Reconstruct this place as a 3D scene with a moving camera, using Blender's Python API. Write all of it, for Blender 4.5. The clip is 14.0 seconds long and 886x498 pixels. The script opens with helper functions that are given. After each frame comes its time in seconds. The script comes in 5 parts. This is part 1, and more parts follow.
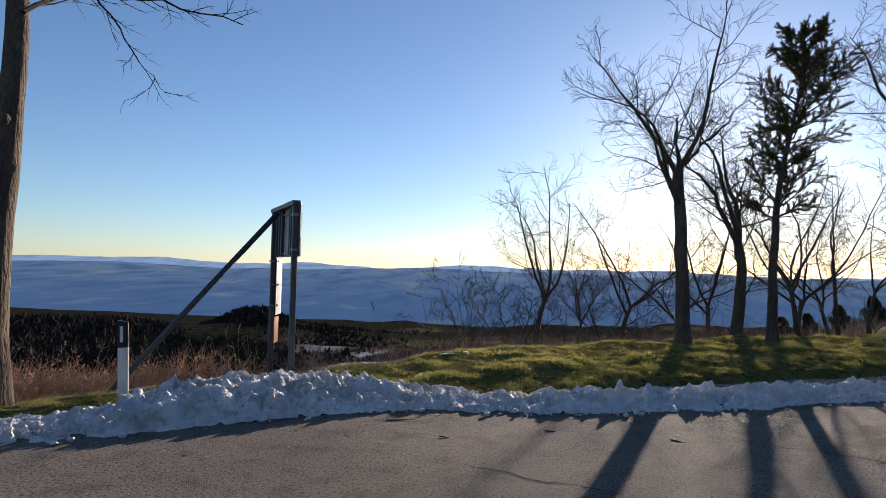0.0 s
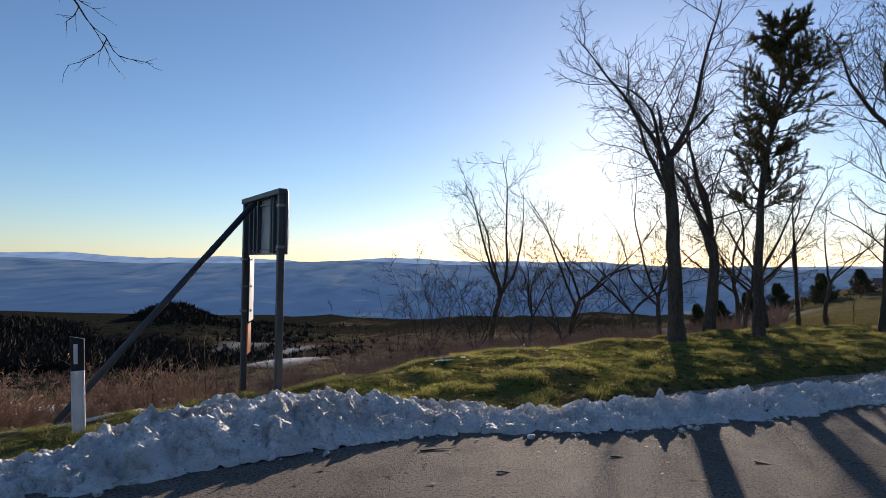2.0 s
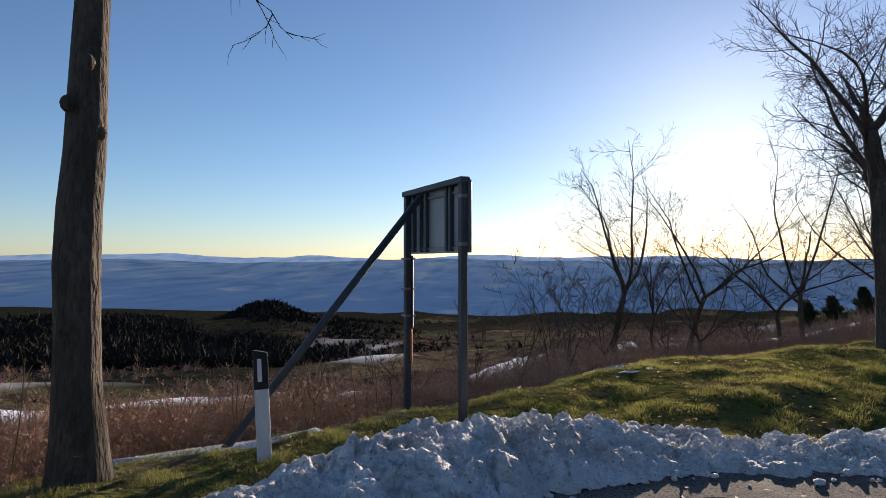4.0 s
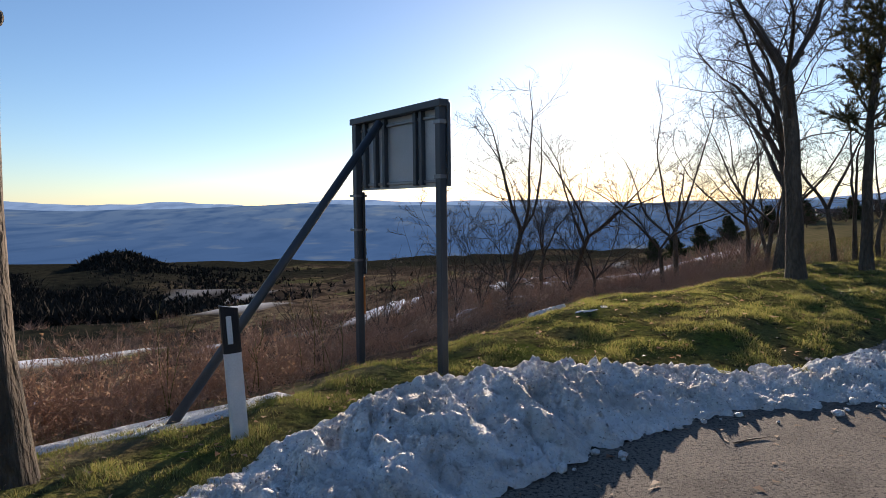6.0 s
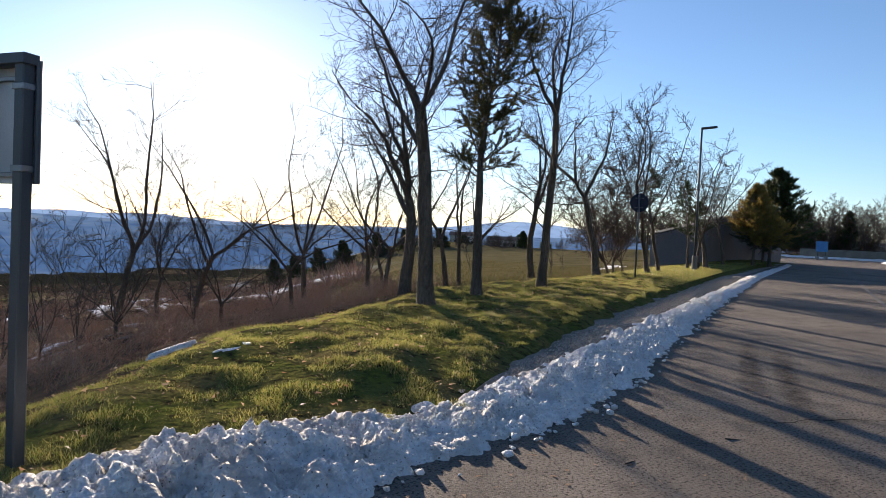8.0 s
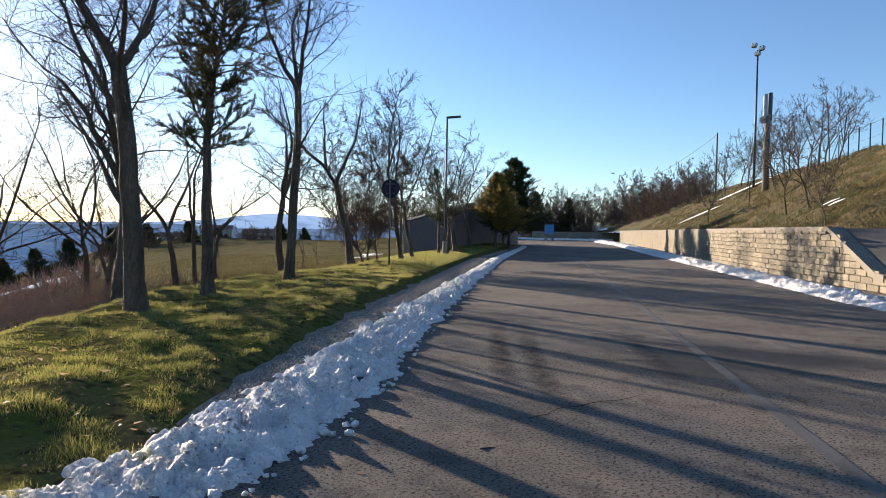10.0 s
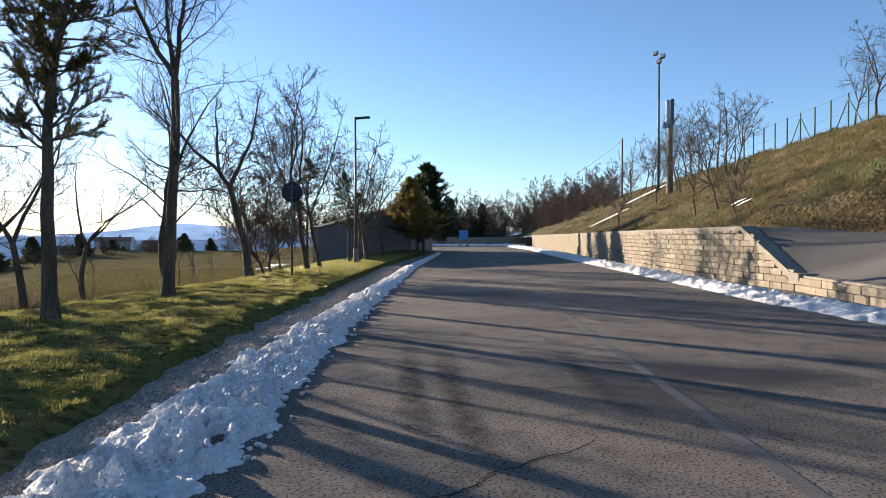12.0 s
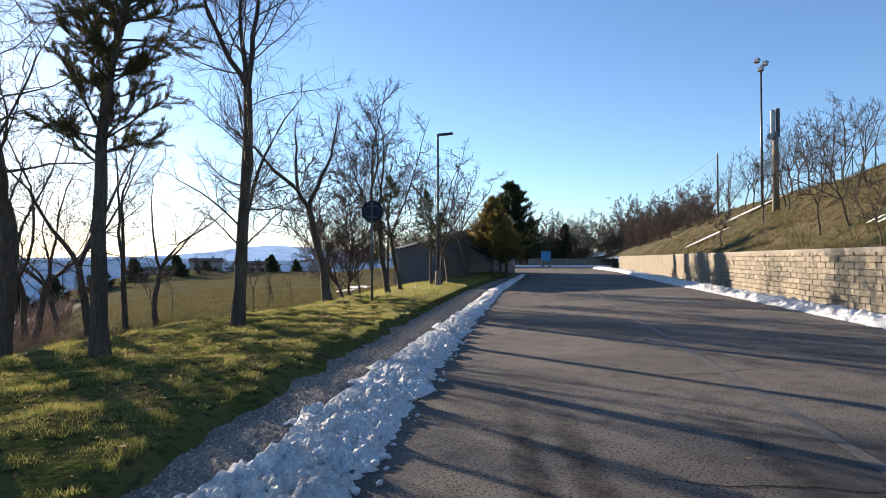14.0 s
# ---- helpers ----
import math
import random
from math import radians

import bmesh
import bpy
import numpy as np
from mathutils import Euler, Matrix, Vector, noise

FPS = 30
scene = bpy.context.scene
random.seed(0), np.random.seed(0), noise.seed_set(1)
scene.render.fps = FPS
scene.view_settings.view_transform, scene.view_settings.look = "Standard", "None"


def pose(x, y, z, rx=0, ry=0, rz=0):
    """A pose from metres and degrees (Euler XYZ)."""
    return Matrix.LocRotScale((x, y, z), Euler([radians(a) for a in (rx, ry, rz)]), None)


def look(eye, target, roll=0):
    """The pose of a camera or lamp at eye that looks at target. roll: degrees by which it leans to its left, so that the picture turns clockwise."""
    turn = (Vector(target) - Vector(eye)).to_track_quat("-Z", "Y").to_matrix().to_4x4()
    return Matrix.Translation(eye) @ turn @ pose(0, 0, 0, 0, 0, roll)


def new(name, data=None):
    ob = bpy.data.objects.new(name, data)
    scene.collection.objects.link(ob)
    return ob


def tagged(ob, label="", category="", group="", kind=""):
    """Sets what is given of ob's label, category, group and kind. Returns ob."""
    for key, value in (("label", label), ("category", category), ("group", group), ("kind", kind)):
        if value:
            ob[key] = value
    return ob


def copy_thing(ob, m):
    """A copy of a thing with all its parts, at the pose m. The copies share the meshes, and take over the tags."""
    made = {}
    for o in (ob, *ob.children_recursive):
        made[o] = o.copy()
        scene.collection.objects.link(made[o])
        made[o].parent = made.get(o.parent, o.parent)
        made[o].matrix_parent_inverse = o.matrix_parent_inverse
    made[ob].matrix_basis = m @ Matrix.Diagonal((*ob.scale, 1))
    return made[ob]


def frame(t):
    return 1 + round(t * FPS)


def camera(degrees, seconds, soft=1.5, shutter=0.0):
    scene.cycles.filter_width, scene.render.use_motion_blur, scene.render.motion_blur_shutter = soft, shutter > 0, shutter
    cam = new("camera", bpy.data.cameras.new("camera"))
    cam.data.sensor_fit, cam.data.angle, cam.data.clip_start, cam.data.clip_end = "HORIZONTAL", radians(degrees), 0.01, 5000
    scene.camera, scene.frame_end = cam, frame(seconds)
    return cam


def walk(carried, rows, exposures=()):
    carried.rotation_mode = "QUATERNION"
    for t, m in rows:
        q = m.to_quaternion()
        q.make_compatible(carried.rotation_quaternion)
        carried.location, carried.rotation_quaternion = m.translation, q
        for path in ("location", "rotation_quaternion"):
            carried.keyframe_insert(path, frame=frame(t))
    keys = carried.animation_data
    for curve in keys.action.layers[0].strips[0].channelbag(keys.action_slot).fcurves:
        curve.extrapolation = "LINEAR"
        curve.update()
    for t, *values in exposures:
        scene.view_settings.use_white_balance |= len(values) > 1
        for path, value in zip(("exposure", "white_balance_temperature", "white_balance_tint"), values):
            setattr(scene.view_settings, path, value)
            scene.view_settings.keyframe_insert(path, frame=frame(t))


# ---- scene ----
cam = camera(70.2, 14.0, 0.85)
PATH = [
    (0, (0.651, 2.16, 1.605), (0.307, 4.129, 1.674), 1.3),
    (0.5, (0.432, 2.354, 1.617), (0.227, 4.342, 1.688), 1.1),
    (1, (0.107, 2.606, 1.595), (0.135, 4.606, 1.577), -0.0),
    (1.5, (-0.246, 2.801, 1.623), (-0.263, 4.8, 1.667), 1.4),
    (2, (-0.582, 3.091, 1.663), (-0.69, 5.087, 1.712), 0.7),
    (2.5, (-0.952, 3.321, 1.667), (-1.023, 5.32, 1.687), -1.1),
    (3, (-1.318, 3.538, 1.684), (-1.588, 5.519, 1.741), -0.3),
    (3.2, (-1.456, 3.66, 1.703), (-1.832, 5.623, 1.756), -0.1),
    (5.3, (-2.648, 4.464, 1.605), (-2.81, 6.458, 1.586), 2.0),
    (5.5, (-2.765, 4.531, 1.601), (-2.806, 6.53, 1.558), 0.7),
    (6, (-3.067, 4.715, 1.591), (-3.02, 6.71, 1.451), -0.6),
    (6.5, (-3.252, 4.96, 1.589), (-3.089, 6.951, 1.492), -1.7),
    (7, (-3.306, 5.19, 1.569), (-2.743, 7.108, 1.508), -1.7),
    (7.5, (-3.251, 5.519, 1.59), (-2.306, 7.282, 1.563), -2.3),
    (8, (-3.024, 5.867, 1.581), (-1.881, 7.507, 1.526), 2.6),
    (8.5, (-2.815, 6.184, 1.575), (-1.4, 7.598, 1.567), -0.1),
    (8.7, (-2.709, 6.336, 1.562), (-1.232, 7.684, 1.518), -0.4),
    (10.8, (-1.463, 6.677, 1.47), (0.284, 7.647, 1.39), -1.0),
    (11, (-1.348, 6.772, 1.458), (0.422, 7.695, 1.346), -2.3),
    (11.5, (-0.958, 7.012, 1.472), (0.877, 7.8, 1.36), -3.5),
    (12, (-0.552, 7.205, 1.468), (1.247, 8.079, 1.432), -0.1),
    (12.5, (-0.165, 7.424, 1.478), (1.653, 8.258, 1.442), -1.7),
    (13, (0.23, 7.738, 1.461), (2.019, 8.629, 1.397), -1.4),
    (13.5, (0.572, 7.963, 1.478), (2.258, 9.04, 1.463), 0.5),
    (14, (0.835, 8.285, 1.506), (2.511, 9.377, 1.537), -0.1),
]
EXPOSURES = [(0.0, 0.78, 6350, 17), (3.2, 0.64, 6350, 17), (5.4, 0.68, 6400, 17), (6.5, 1.12, 6500, 17), (8.5, 1.27, 6500, 16), (11.0, 1.5, 6350, 14), (14.0, 1.5, 6350, 15)]
walk(cam, [(t, look(eye, target, roll)) for t, eye, target, roll in PATH], EXPOSURES)

# ---- world and sun ----
SUN_AZ, SUN_EL = radians(14.4), radians(11.0)
TO_SUN = Vector((math.sin(SUN_AZ) * math.cos(SUN_EL), math.cos(SUN_AZ) * math.cos(SUN_EL), math.sin(SUN_EL)))
world = bpy.data.worlds.new("world")
scene.world = world
world.use_nodes = True
sky = world.node_tree.nodes.new("ShaderNodeTexSky")
sky.sky_type = "NISHITA"
sky.sun_disc = False
sky.sun_elevation, sky.sun_rotation = SUN_EL, SUN_AZ
sky.air_density, sky.dust_density, sky.ozone_density, sky.altitude = 1.0, 0.4, 3.2, 1000
background = world.node_tree.nodes["Background"]
background.inputs["Strength"].default_value = 0.085
world.node_tree.links.new(sky.outputs[0], background.inputs["Color"])
sun_data = bpy.data.lights.new("sun", "SUN")
sun_data.energy, sun_data.angle, sun_data.color = 5.0, radians(0.5), (1.0, 0.85, 0.66)
sun = new("sun", sun_data)
sun.matrix_world = look(TO_SUN * 60, (0, 0, 0))


# ---- materials ----
def node(nt, kind, **inputs):
    n = nt.nodes.new(kind)
    for key, value in inputs.items():
        n.inputs[key.replace("_", " ")].default_value = value
    return n


def base_mat(name, rough=0.8, metal=0.0, spec=0.4):
    m = bpy.data.materials.new(name)
    m.use_nodes = True
    p = m.node_tree.nodes["Principled BSDF"]
    p.inputs["Roughness"].default_value = rough
    p.inputs["Metallic"].default_value = metal
    p.inputs["Specular IOR Level"].default_value = spec
    return m, m.node_tree, p


def noise_fac(nt, scale, lo=0.35, hi=0.65, detail=4.0, stretch=None, kind="noise"):
    """A 0..1 mask from object-space noise."""
    geo = nt.nodes.new("ShaderNodeNewGeometry")
    src = geo.outputs["Position"]
    if stretch:
        mp = nt.nodes.new("ShaderNodeMapping")
        mp.inputs["Scale"].default_value = stretch
        nt.links.new(src, mp.inputs["Vector"])
        src = mp.outputs[0]
    if kind == "voronoi":
        t = node(nt, "ShaderNodeTexVoronoi", Scale=scale)
        out = t.outputs["Distance"]
    else:
        t = node(nt, "ShaderNodeTexNoise", Scale=scale, Detail=detail)
        out = t.outputs["Fac"]
    nt.links.new(src, t.inputs["Vector"])
    r = nt.nodes.new("ShaderNodeMapRange")
    r.inputs["From Min"].default_value, r.inputs["From Max"].default_value = lo, hi
    nt.links.new(out, r.inputs["Value"])
    return r.outputs[0]


def mix(nt, fac, a, b, blend="MIX"):
    m = nt.nodes.new("ShaderNodeMix")
    m.data_type, m.blend_type = "RGBA", blend
    for sock, v in ((m.inputs[0], fac), (m.inputs[6], a), (m.inputs[7], b)):
        if isinstance(v, (int, float)):
            sock.default_value = v
        elif isinstance(v, tuple):
            sock.default_value = (*v, 1.0)
        else:
            nt.links.new(v, sock)
    return m.outputs[2]


def bump(nt, p, height, strength=0.3, dist=0.01):
    b = node(nt, "ShaderNodeBump", Strength=strength, Distance=dist)
    nt.links.new(height, b.inputs["Height"])
    nt.links.new(b.outputs[0], p.inputs["Normal"])


def surface(name, a, b, scale=3.0, fine=60.0, c=None, rough=0.85, metal=0.0, strength=0.3, dist=0.01, stretch=None, spec=0.3):
    """Two-scale mottled surface: a and b in patches, c in fine grain."""
    m, nt, p = base_mat(name, rough, metal, spec)
    col = mix(nt, noise_fac(nt, scale, stretch=stretch), a, b)
    grain = noise_fac(nt, fine, 0.3, 0.7, stretch=stretch)
    dark = c if c else tuple(v * 0.6 for v in a)
    half = nt.nodes.new("ShaderNodeMath")
    half.operation = "MULTIPLY"
    half.inputs[1].default_value = 0.6
    nt.links.new(grain, half.inputs[0])
    col = mix(nt, half.outputs[0], col, dark)
    nt.links.new(col, p.inputs["Base Color"])
    bump(nt, p, grain, strength, dist)
    return m


def island(name, a, b, rough=0.7, spec=0.2, translucent=0.0):
    """Colour varied leaf by leaf."""
    m, nt, p = base_mat(name, rough, 0.0, spec)
    geo = nt.nodes.new("ShaderNodeNewGeometry")
    col = mix(nt, geo.outputs["Random Per Island"], a, b)
    nt.links.new(col, p.inputs["Base Color"])
    if translucent:
        tr = nt.nodes.new("ShaderNodeBsdfTranslucent")
        nt.links.new(col, tr.inputs["Color"])
        ms = nt.nodes.new("ShaderNodeMixShader")
        ms.inputs[0].default_value = translucent
        nt.links.new(p.outputs[0], ms.inputs[1])
        nt.links.new(tr.outputs[0], ms.inputs[2])
        nt.links.new(ms.outputs[0], nt.nodes["Material Output"].inputs["Surface"])
    return m


def plain(name, col, rough=0.6, metal=0.0):
    return surface(name, col, tuple(v * 0.82 for v in col), 2.5, 90.0, tuple(v * 0.7 for v in col), rough, metal, 0.12, 0.003)


def asphalt_mat():
    m, nt, p = base_mat("asphalt", 0.93, 0.0, 0.12)
    col = mix(nt, noise_fac(nt, 0.45, 0.35, 0.68), (0.155, 0.134, 0.112), (0.240, 0.205, 0.168))
    col = mix(nt, noise_fac(nt, 3.0, 0.5, 0.8), col, (0.066, 0.057, 0.050))
    speck = noise_fac(nt, 95.0, 0.05, 0.45, kind="voronoi")
    col = mix(nt, speck, (0.29, 0.255, 0.215), col)
    col = mix(nt, noise_fac(nt, 42.0, 0.5, 0.64, 6.0), col, (0.045, 0.040, 0.036))
    col = mix(nt, noise_fac(nt, 55.0, 0.6, 0.7, 3.0), col, (0.27, 0.24, 0.205))
    damp = noise_fac(nt, 0.33, 0.56, 0.66, stretch=(1.0, 0.6, 1.0))
    col = mix(nt, damp, col, (0.066, 0.058, 0.052))
    nt.links.new(col, p.inputs["Base Color"])
    r = nt.nodes.new("ShaderNodeMapRange")
    r.inputs["To Min"].default_value, r.inputs["To Max"].default_value = 0.93, 0.66
    nt.links.new(damp, r.inputs["Value"])
    nt.links.new(r.outputs[0], p.inputs["Roughness"])
    bump(nt, p, speck, 1.0, 0.012)
    return m


def attr(nt, name):
    n = nt.nodes.new("ShaderNodeAttribute")
    n.attribute_name = name
    return n.outputs["Fac"]


def snow_mat():
    m, nt, p = base_mat("snow", 0.8, 0.0, 0.2)
    soil = attr(nt, "soil")
    col = (0.94, 0.92, 0.89)
    for scale, lo, hi, brown in ((2.4, 0.42, 0.7, (0.47, 0.41, 0.34)), (9.0, 0.54, 0.70, (0.42, 0.37, 0.31))):
        k = nt.nodes.new("ShaderNodeMath")
        k.operation = "MULTIPLY"
        nt.links.new(soil, k.inputs[0])
        nt.links.new(noise_fac(nt, scale, lo, hi, 8.0), k.inputs[1])
        col = mix(nt, k.outputs[0], col, brown)
    col = mix(nt, noise_fac(nt, 1.3, 0.5, 0.8, 8.0), col, (0.74, 0.69, 0.62))
    speck = noise_fac(nt, 46.0, 0.62, 0.72)
    col = mix(nt, speck, col, (0.22, 0.18, 0.14))
    nt.links.new(col, p.inputs["Base Color"])
    p.inputs["Subsurface Weight"].default_value = 0.3
    p.inputs["Subsurface Radius"].default_value = (0.035, 0.035, 0.038)
    p.inputs["Subsurface Scale"].default_value = 0.5
    lumps = nt.nodes.new("ShaderNodeMath")
    lumps.operation = "SUBTRACT"
    nt.links.new(noise_fac(nt, 42.0, 0.25, 0.75, 9.0), lumps.inputs[0])
    nt.links.new(noise_fac(nt, 26.0, 0.0, 0.6, kind="voronoi"), lumps.inputs[1])
    bump(nt, p, lumps.outputs[0], 1.0, 0.03)
    return m


def ground_mat():
    """Grass verge, stubble field, scrubby valley, woods and lying snow, by land cover."""
    m, nt, p = base_mat("ground", 0.95, 0.0, 0.1)
    scrub = mix(nt, noise_fac(nt, 0.06, 0.4, 0.6, 6.0), (0.115, 0.085, 0.062), (0.175, 0.132, 0.086))
    cell = node(nt, "ShaderNodeTexVoronoi", Scale=0.03)
    where = nt.nodes.new("ShaderNodeMapping")
    where.inputs["Scale"].default_value = (0.55, 1.5, 0.0)
    where.inputs["Rotation"].default_value = (0, 0, 0.35)
    place = nt.nodes.new("ShaderNodeNewGeometry")
    nt.links.new(place.outputs["Position"], where.inputs["Vector"])
    nt.links.new(where.outputs[0], cell.inputs["Vector"])
    tone = nt.nodes.new("ShaderNodeSeparateColor")
    nt.links.new(cell.outputs["Color"], tone.inputs[0])
    for channel, lo, hi, c in ((0, 0.62, 0.7, (0.23, 0.185, 0.105)), (1, 0.8, 0.85, (0.125, 0.13, 0.05)), (2, 0.7, 0.76, (0.055, 0.042, 0.032))):
        r = nt.nodes.new("ShaderNodeMapRange")
        r.inputs["From Min"].default_value, r.inputs["From Max"].default_value = lo, hi
        nt.links.new(tone.outputs[channel], r.inputs["Value"])
        scrub = mix(nt, r.outputs[0], scrub, c)
    scrub = mix(nt, noise_fac(nt, 0.9, 0.45, 0.62, 6.0), scrub, (0.065, 0.048, 0.037))
    scrub = mix(nt, noise_fac(nt, 0.16, 0.48, 0.6, 6.0), scrub, (0.045, 0.035, 0.026))
    field = mix(nt, noise_fac(nt, 0.5, 0.35, 0.65, 6.0), (0.10, 0.092, 0.045), (0.15, 0.125, 0.07))
    lawn = mix(nt, noise_fac(nt, 1.3, 0.35, 0.65, 5.0), (0.10, 0.115, 0.028), (0.165, 0.135, 0.055))
    lawn = mix(nt, noise_fac(nt, 9.0, 0.5, 0.7), lawn, (0.045, 0.038, 0.02))
    wood = mix(nt, noise_fac(nt, 0.25, 0.35, 0.65, 6.0), (0.012, 0.014, 0.012), (0.03, 0.03, 0.022))
    col = mix(nt, attr(nt, "field"), scrub, field)
    col = mix(nt, attr(nt, "wood"), col, wood)
    col = mix(nt, attr(nt, "lawn"), col, lawn)
    col = mix(nt, attr(nt, "snow"), col, (0.8, 0.83, 0.88))
    matte = nt.nodes.new("ShaderNodeBsdfDiffuse")
    nt.links.new(col, matte.inputs["Color"])
    bump(nt, matte, noise_fac(nt, 14.0, 0.3, 0.7, 8.0), 0.8, 0.05)
    nt.nodes.remove(p)
    nt.links.new(matte.outputs[0], nt.nodes["Material Output"].inputs["Surface"])
    return m


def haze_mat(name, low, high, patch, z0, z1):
    """A glowing backdrop of far country, its blue air haze painted into the emission."""
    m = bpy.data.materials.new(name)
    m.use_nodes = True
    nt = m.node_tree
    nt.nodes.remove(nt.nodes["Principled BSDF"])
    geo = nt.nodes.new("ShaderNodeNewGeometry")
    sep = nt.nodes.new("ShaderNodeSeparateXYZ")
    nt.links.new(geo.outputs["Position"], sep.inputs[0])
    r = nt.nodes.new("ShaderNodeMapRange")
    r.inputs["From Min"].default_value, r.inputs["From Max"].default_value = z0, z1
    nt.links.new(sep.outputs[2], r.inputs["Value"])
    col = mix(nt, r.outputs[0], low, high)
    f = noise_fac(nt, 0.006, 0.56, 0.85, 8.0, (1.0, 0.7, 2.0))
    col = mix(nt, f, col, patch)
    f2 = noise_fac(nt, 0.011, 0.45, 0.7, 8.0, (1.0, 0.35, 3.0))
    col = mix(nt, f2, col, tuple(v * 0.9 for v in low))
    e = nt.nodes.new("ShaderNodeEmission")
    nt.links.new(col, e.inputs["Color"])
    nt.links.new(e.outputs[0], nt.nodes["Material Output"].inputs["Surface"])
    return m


M = {
    "asphalt": asphalt_mat(),
    "snow": snow_mat(),
    "ground": ground_mat(),
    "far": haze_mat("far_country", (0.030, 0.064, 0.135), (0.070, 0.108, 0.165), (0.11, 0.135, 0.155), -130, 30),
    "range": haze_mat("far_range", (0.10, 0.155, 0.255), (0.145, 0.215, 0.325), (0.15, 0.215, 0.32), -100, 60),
    "bark": surface("bark", (0.10, 0.075, 0.052), (0.175, 0.135, 0.098), 5.0, 28.0, (0.04, 0.03, 0.021), 0.9, 0.0, 1.0, 0.035, (1, 1, 0.3)),
    "twig": surface("twig", (0.075, 0.056, 0.042), (0.115, 0.088, 0.066), 4.0, 40.0, None, 0.85),
    "redtwig": surface("red_twig", (0.32, 0.185, 0.12), (0.44, 0.29, 0.2), 2.0, 30.0, None, 0.85),
    "woodtwig": surface("wood_twig", (0.095, 0.062, 0.045), (0.14, 0.095, 0.068), 0.2, 3.0, None, 0.9),
    "needle": island("needles", (0.025, 0.04, 0.014), (0.06, 0.07, 0.024), 0.6, 0.2, 0.2),
    "pine": island("pine_needles", (0.03, 0.045, 0.015), (0.12, 0.085, 0.03), 0.6, 0.2, 0.25),
    "rust": island("rusty_needles", (0.32, 0.19, 0.05), (0.11, 0.12, 0.03), 0.6, 0.2, 0.35),
    "wood": island("dark_wood", (0.02, 0.019, 0.017), (0.038, 0.033, 0.027), 0.95, 0.02),
    "roof": plain("dull_roof", (0.10, 0.095, 0.09), 0.95),
    "dryleaf": island("dry_leaves", (0.28, 0.145, 0.08), (0.44, 0.31, 0.2), 0.6, 0.3, 0.5),
    "blade": island("grass_blade", (0.14, 0.185, 0.032), (0.38, 0.31, 0.11), 0.4, 0.4, 0.55),
    "drygrass": island("dry_grass", (0.16, 0.11, 0.045), (0.085, 0.088, 0.025), 0.7, 0.2, 0.3),
    "stubble": island("stubble", (0.085, 0.082, 0.03), (0.14, 0.115, 0.05), 0.8, 0.1, 0.3),
    "concrete": surface("concrete", (0.21, 0.185, 0.15), (0.29, 0.26, 0.205), 1.2, 30.0, (0.14, 0.12, 0.095), 0.9, 0.0, 0.5, 0.01),
    "grey": surface("grey_render", (0.16, 0.155, 0.15), (0.20, 0.19, 0.18), 0.5, 20.0, (0.13, 0.125, 0.12), 0.9),
    "crack": surface("road_crack", (0.03, 0.027, 0.024), (0.045, 0.04, 0.036), 6.0, 60.0, (0.02, 0.018, 0.016), 1.0, spec=0.0),
    "gravel": surface("gravel", (0.22, 0.185, 0.15), (0.40, 0.35, 0.295), 2.0, 45.0, (0.09, 0.075, 0.06), 0.95, 0.0, 0.9, 0.02),
    "grit": island("grit", (0.15, 0.125, 0.10), (0.46, 0.40, 0.33), 0.95, 0.1),
    "bank": surface("bank_soil", (0.06, 0.074, 0.018), (0.14, 0.09, 0.036), 0.4, 9.0, (0.05, 0.036, 0.018), 0.95, 0.0, 1.0, 0.08),
    "steel": plain("painted_steel", (0.085, 0.095, 0.105), 0.45, 0.3),
    "galv": plain("galvanised_steel", (0.30, 0.31, 0.32), 0.4, 0.8),
    "board": plain("board_back", (0.5, 0.54, 0.55), 0.5, 0.1),
    "white": plain("white_plastic", (0.74, 0.74, 0.72), 0.45),
    "black": plain("black_plastic", (0.02, 0.02, 0.022), 0.45),
    "orange": plain("orange_paint", (0.5, 0.16, 0.04), 0.5),
    "disc": plain("sign_back", (0.02, 0.025, 0.045), 0.5),
    "green": plain("green_paint", (0.03, 0.10, 0.09), 0.5),
    "blue": plain("blue_paint", (0.06, 0.25, 0.55), 0.5),
    "plaster": plain("cream_plaster", (0.42, 0.39, 0.33), 0.9),
    "tile": plain("roof_tile", (0.22, 0.12, 0.085), 0.85),
    "glass": plain("dark_glass", (0.02, 0.025, 0.03), 0.15),
    # ramp concrete: the wall's shadow is put into its darker base colour
    "ramp": surface("ramp_concrete", (0.11, 0.102, 0.092), (0.15, 0.138, 0.125), 0.8, 30.0, (0.08, 0.074, 0.067), 0.95),
    "line": surface("worn_line", (0.15, 0.14, 0.127), (0.11, 0.102, 0.093), 2.5, 40.0, (0.08, 0.075, 0.07), 0.8),
}


# ---- mesh helpers ----
def mesh_ob(name, verts, faces, material, parent=None, label="", smooth=False):
    me = bpy.data.meshes.new(name)
    me.from_pydata([tuple(v) for v in verts], [], [tuple(f) for f in faces])
    me.materials.append(material)
    if smooth:
        me.polygons.foreach_set("use_smooth", [True] * len(me.polygons))
    me.update()
    ob = new(name, me)
    if parent:
        ob.parent = parent
    if label:
        ob["label"] = label
    return ob


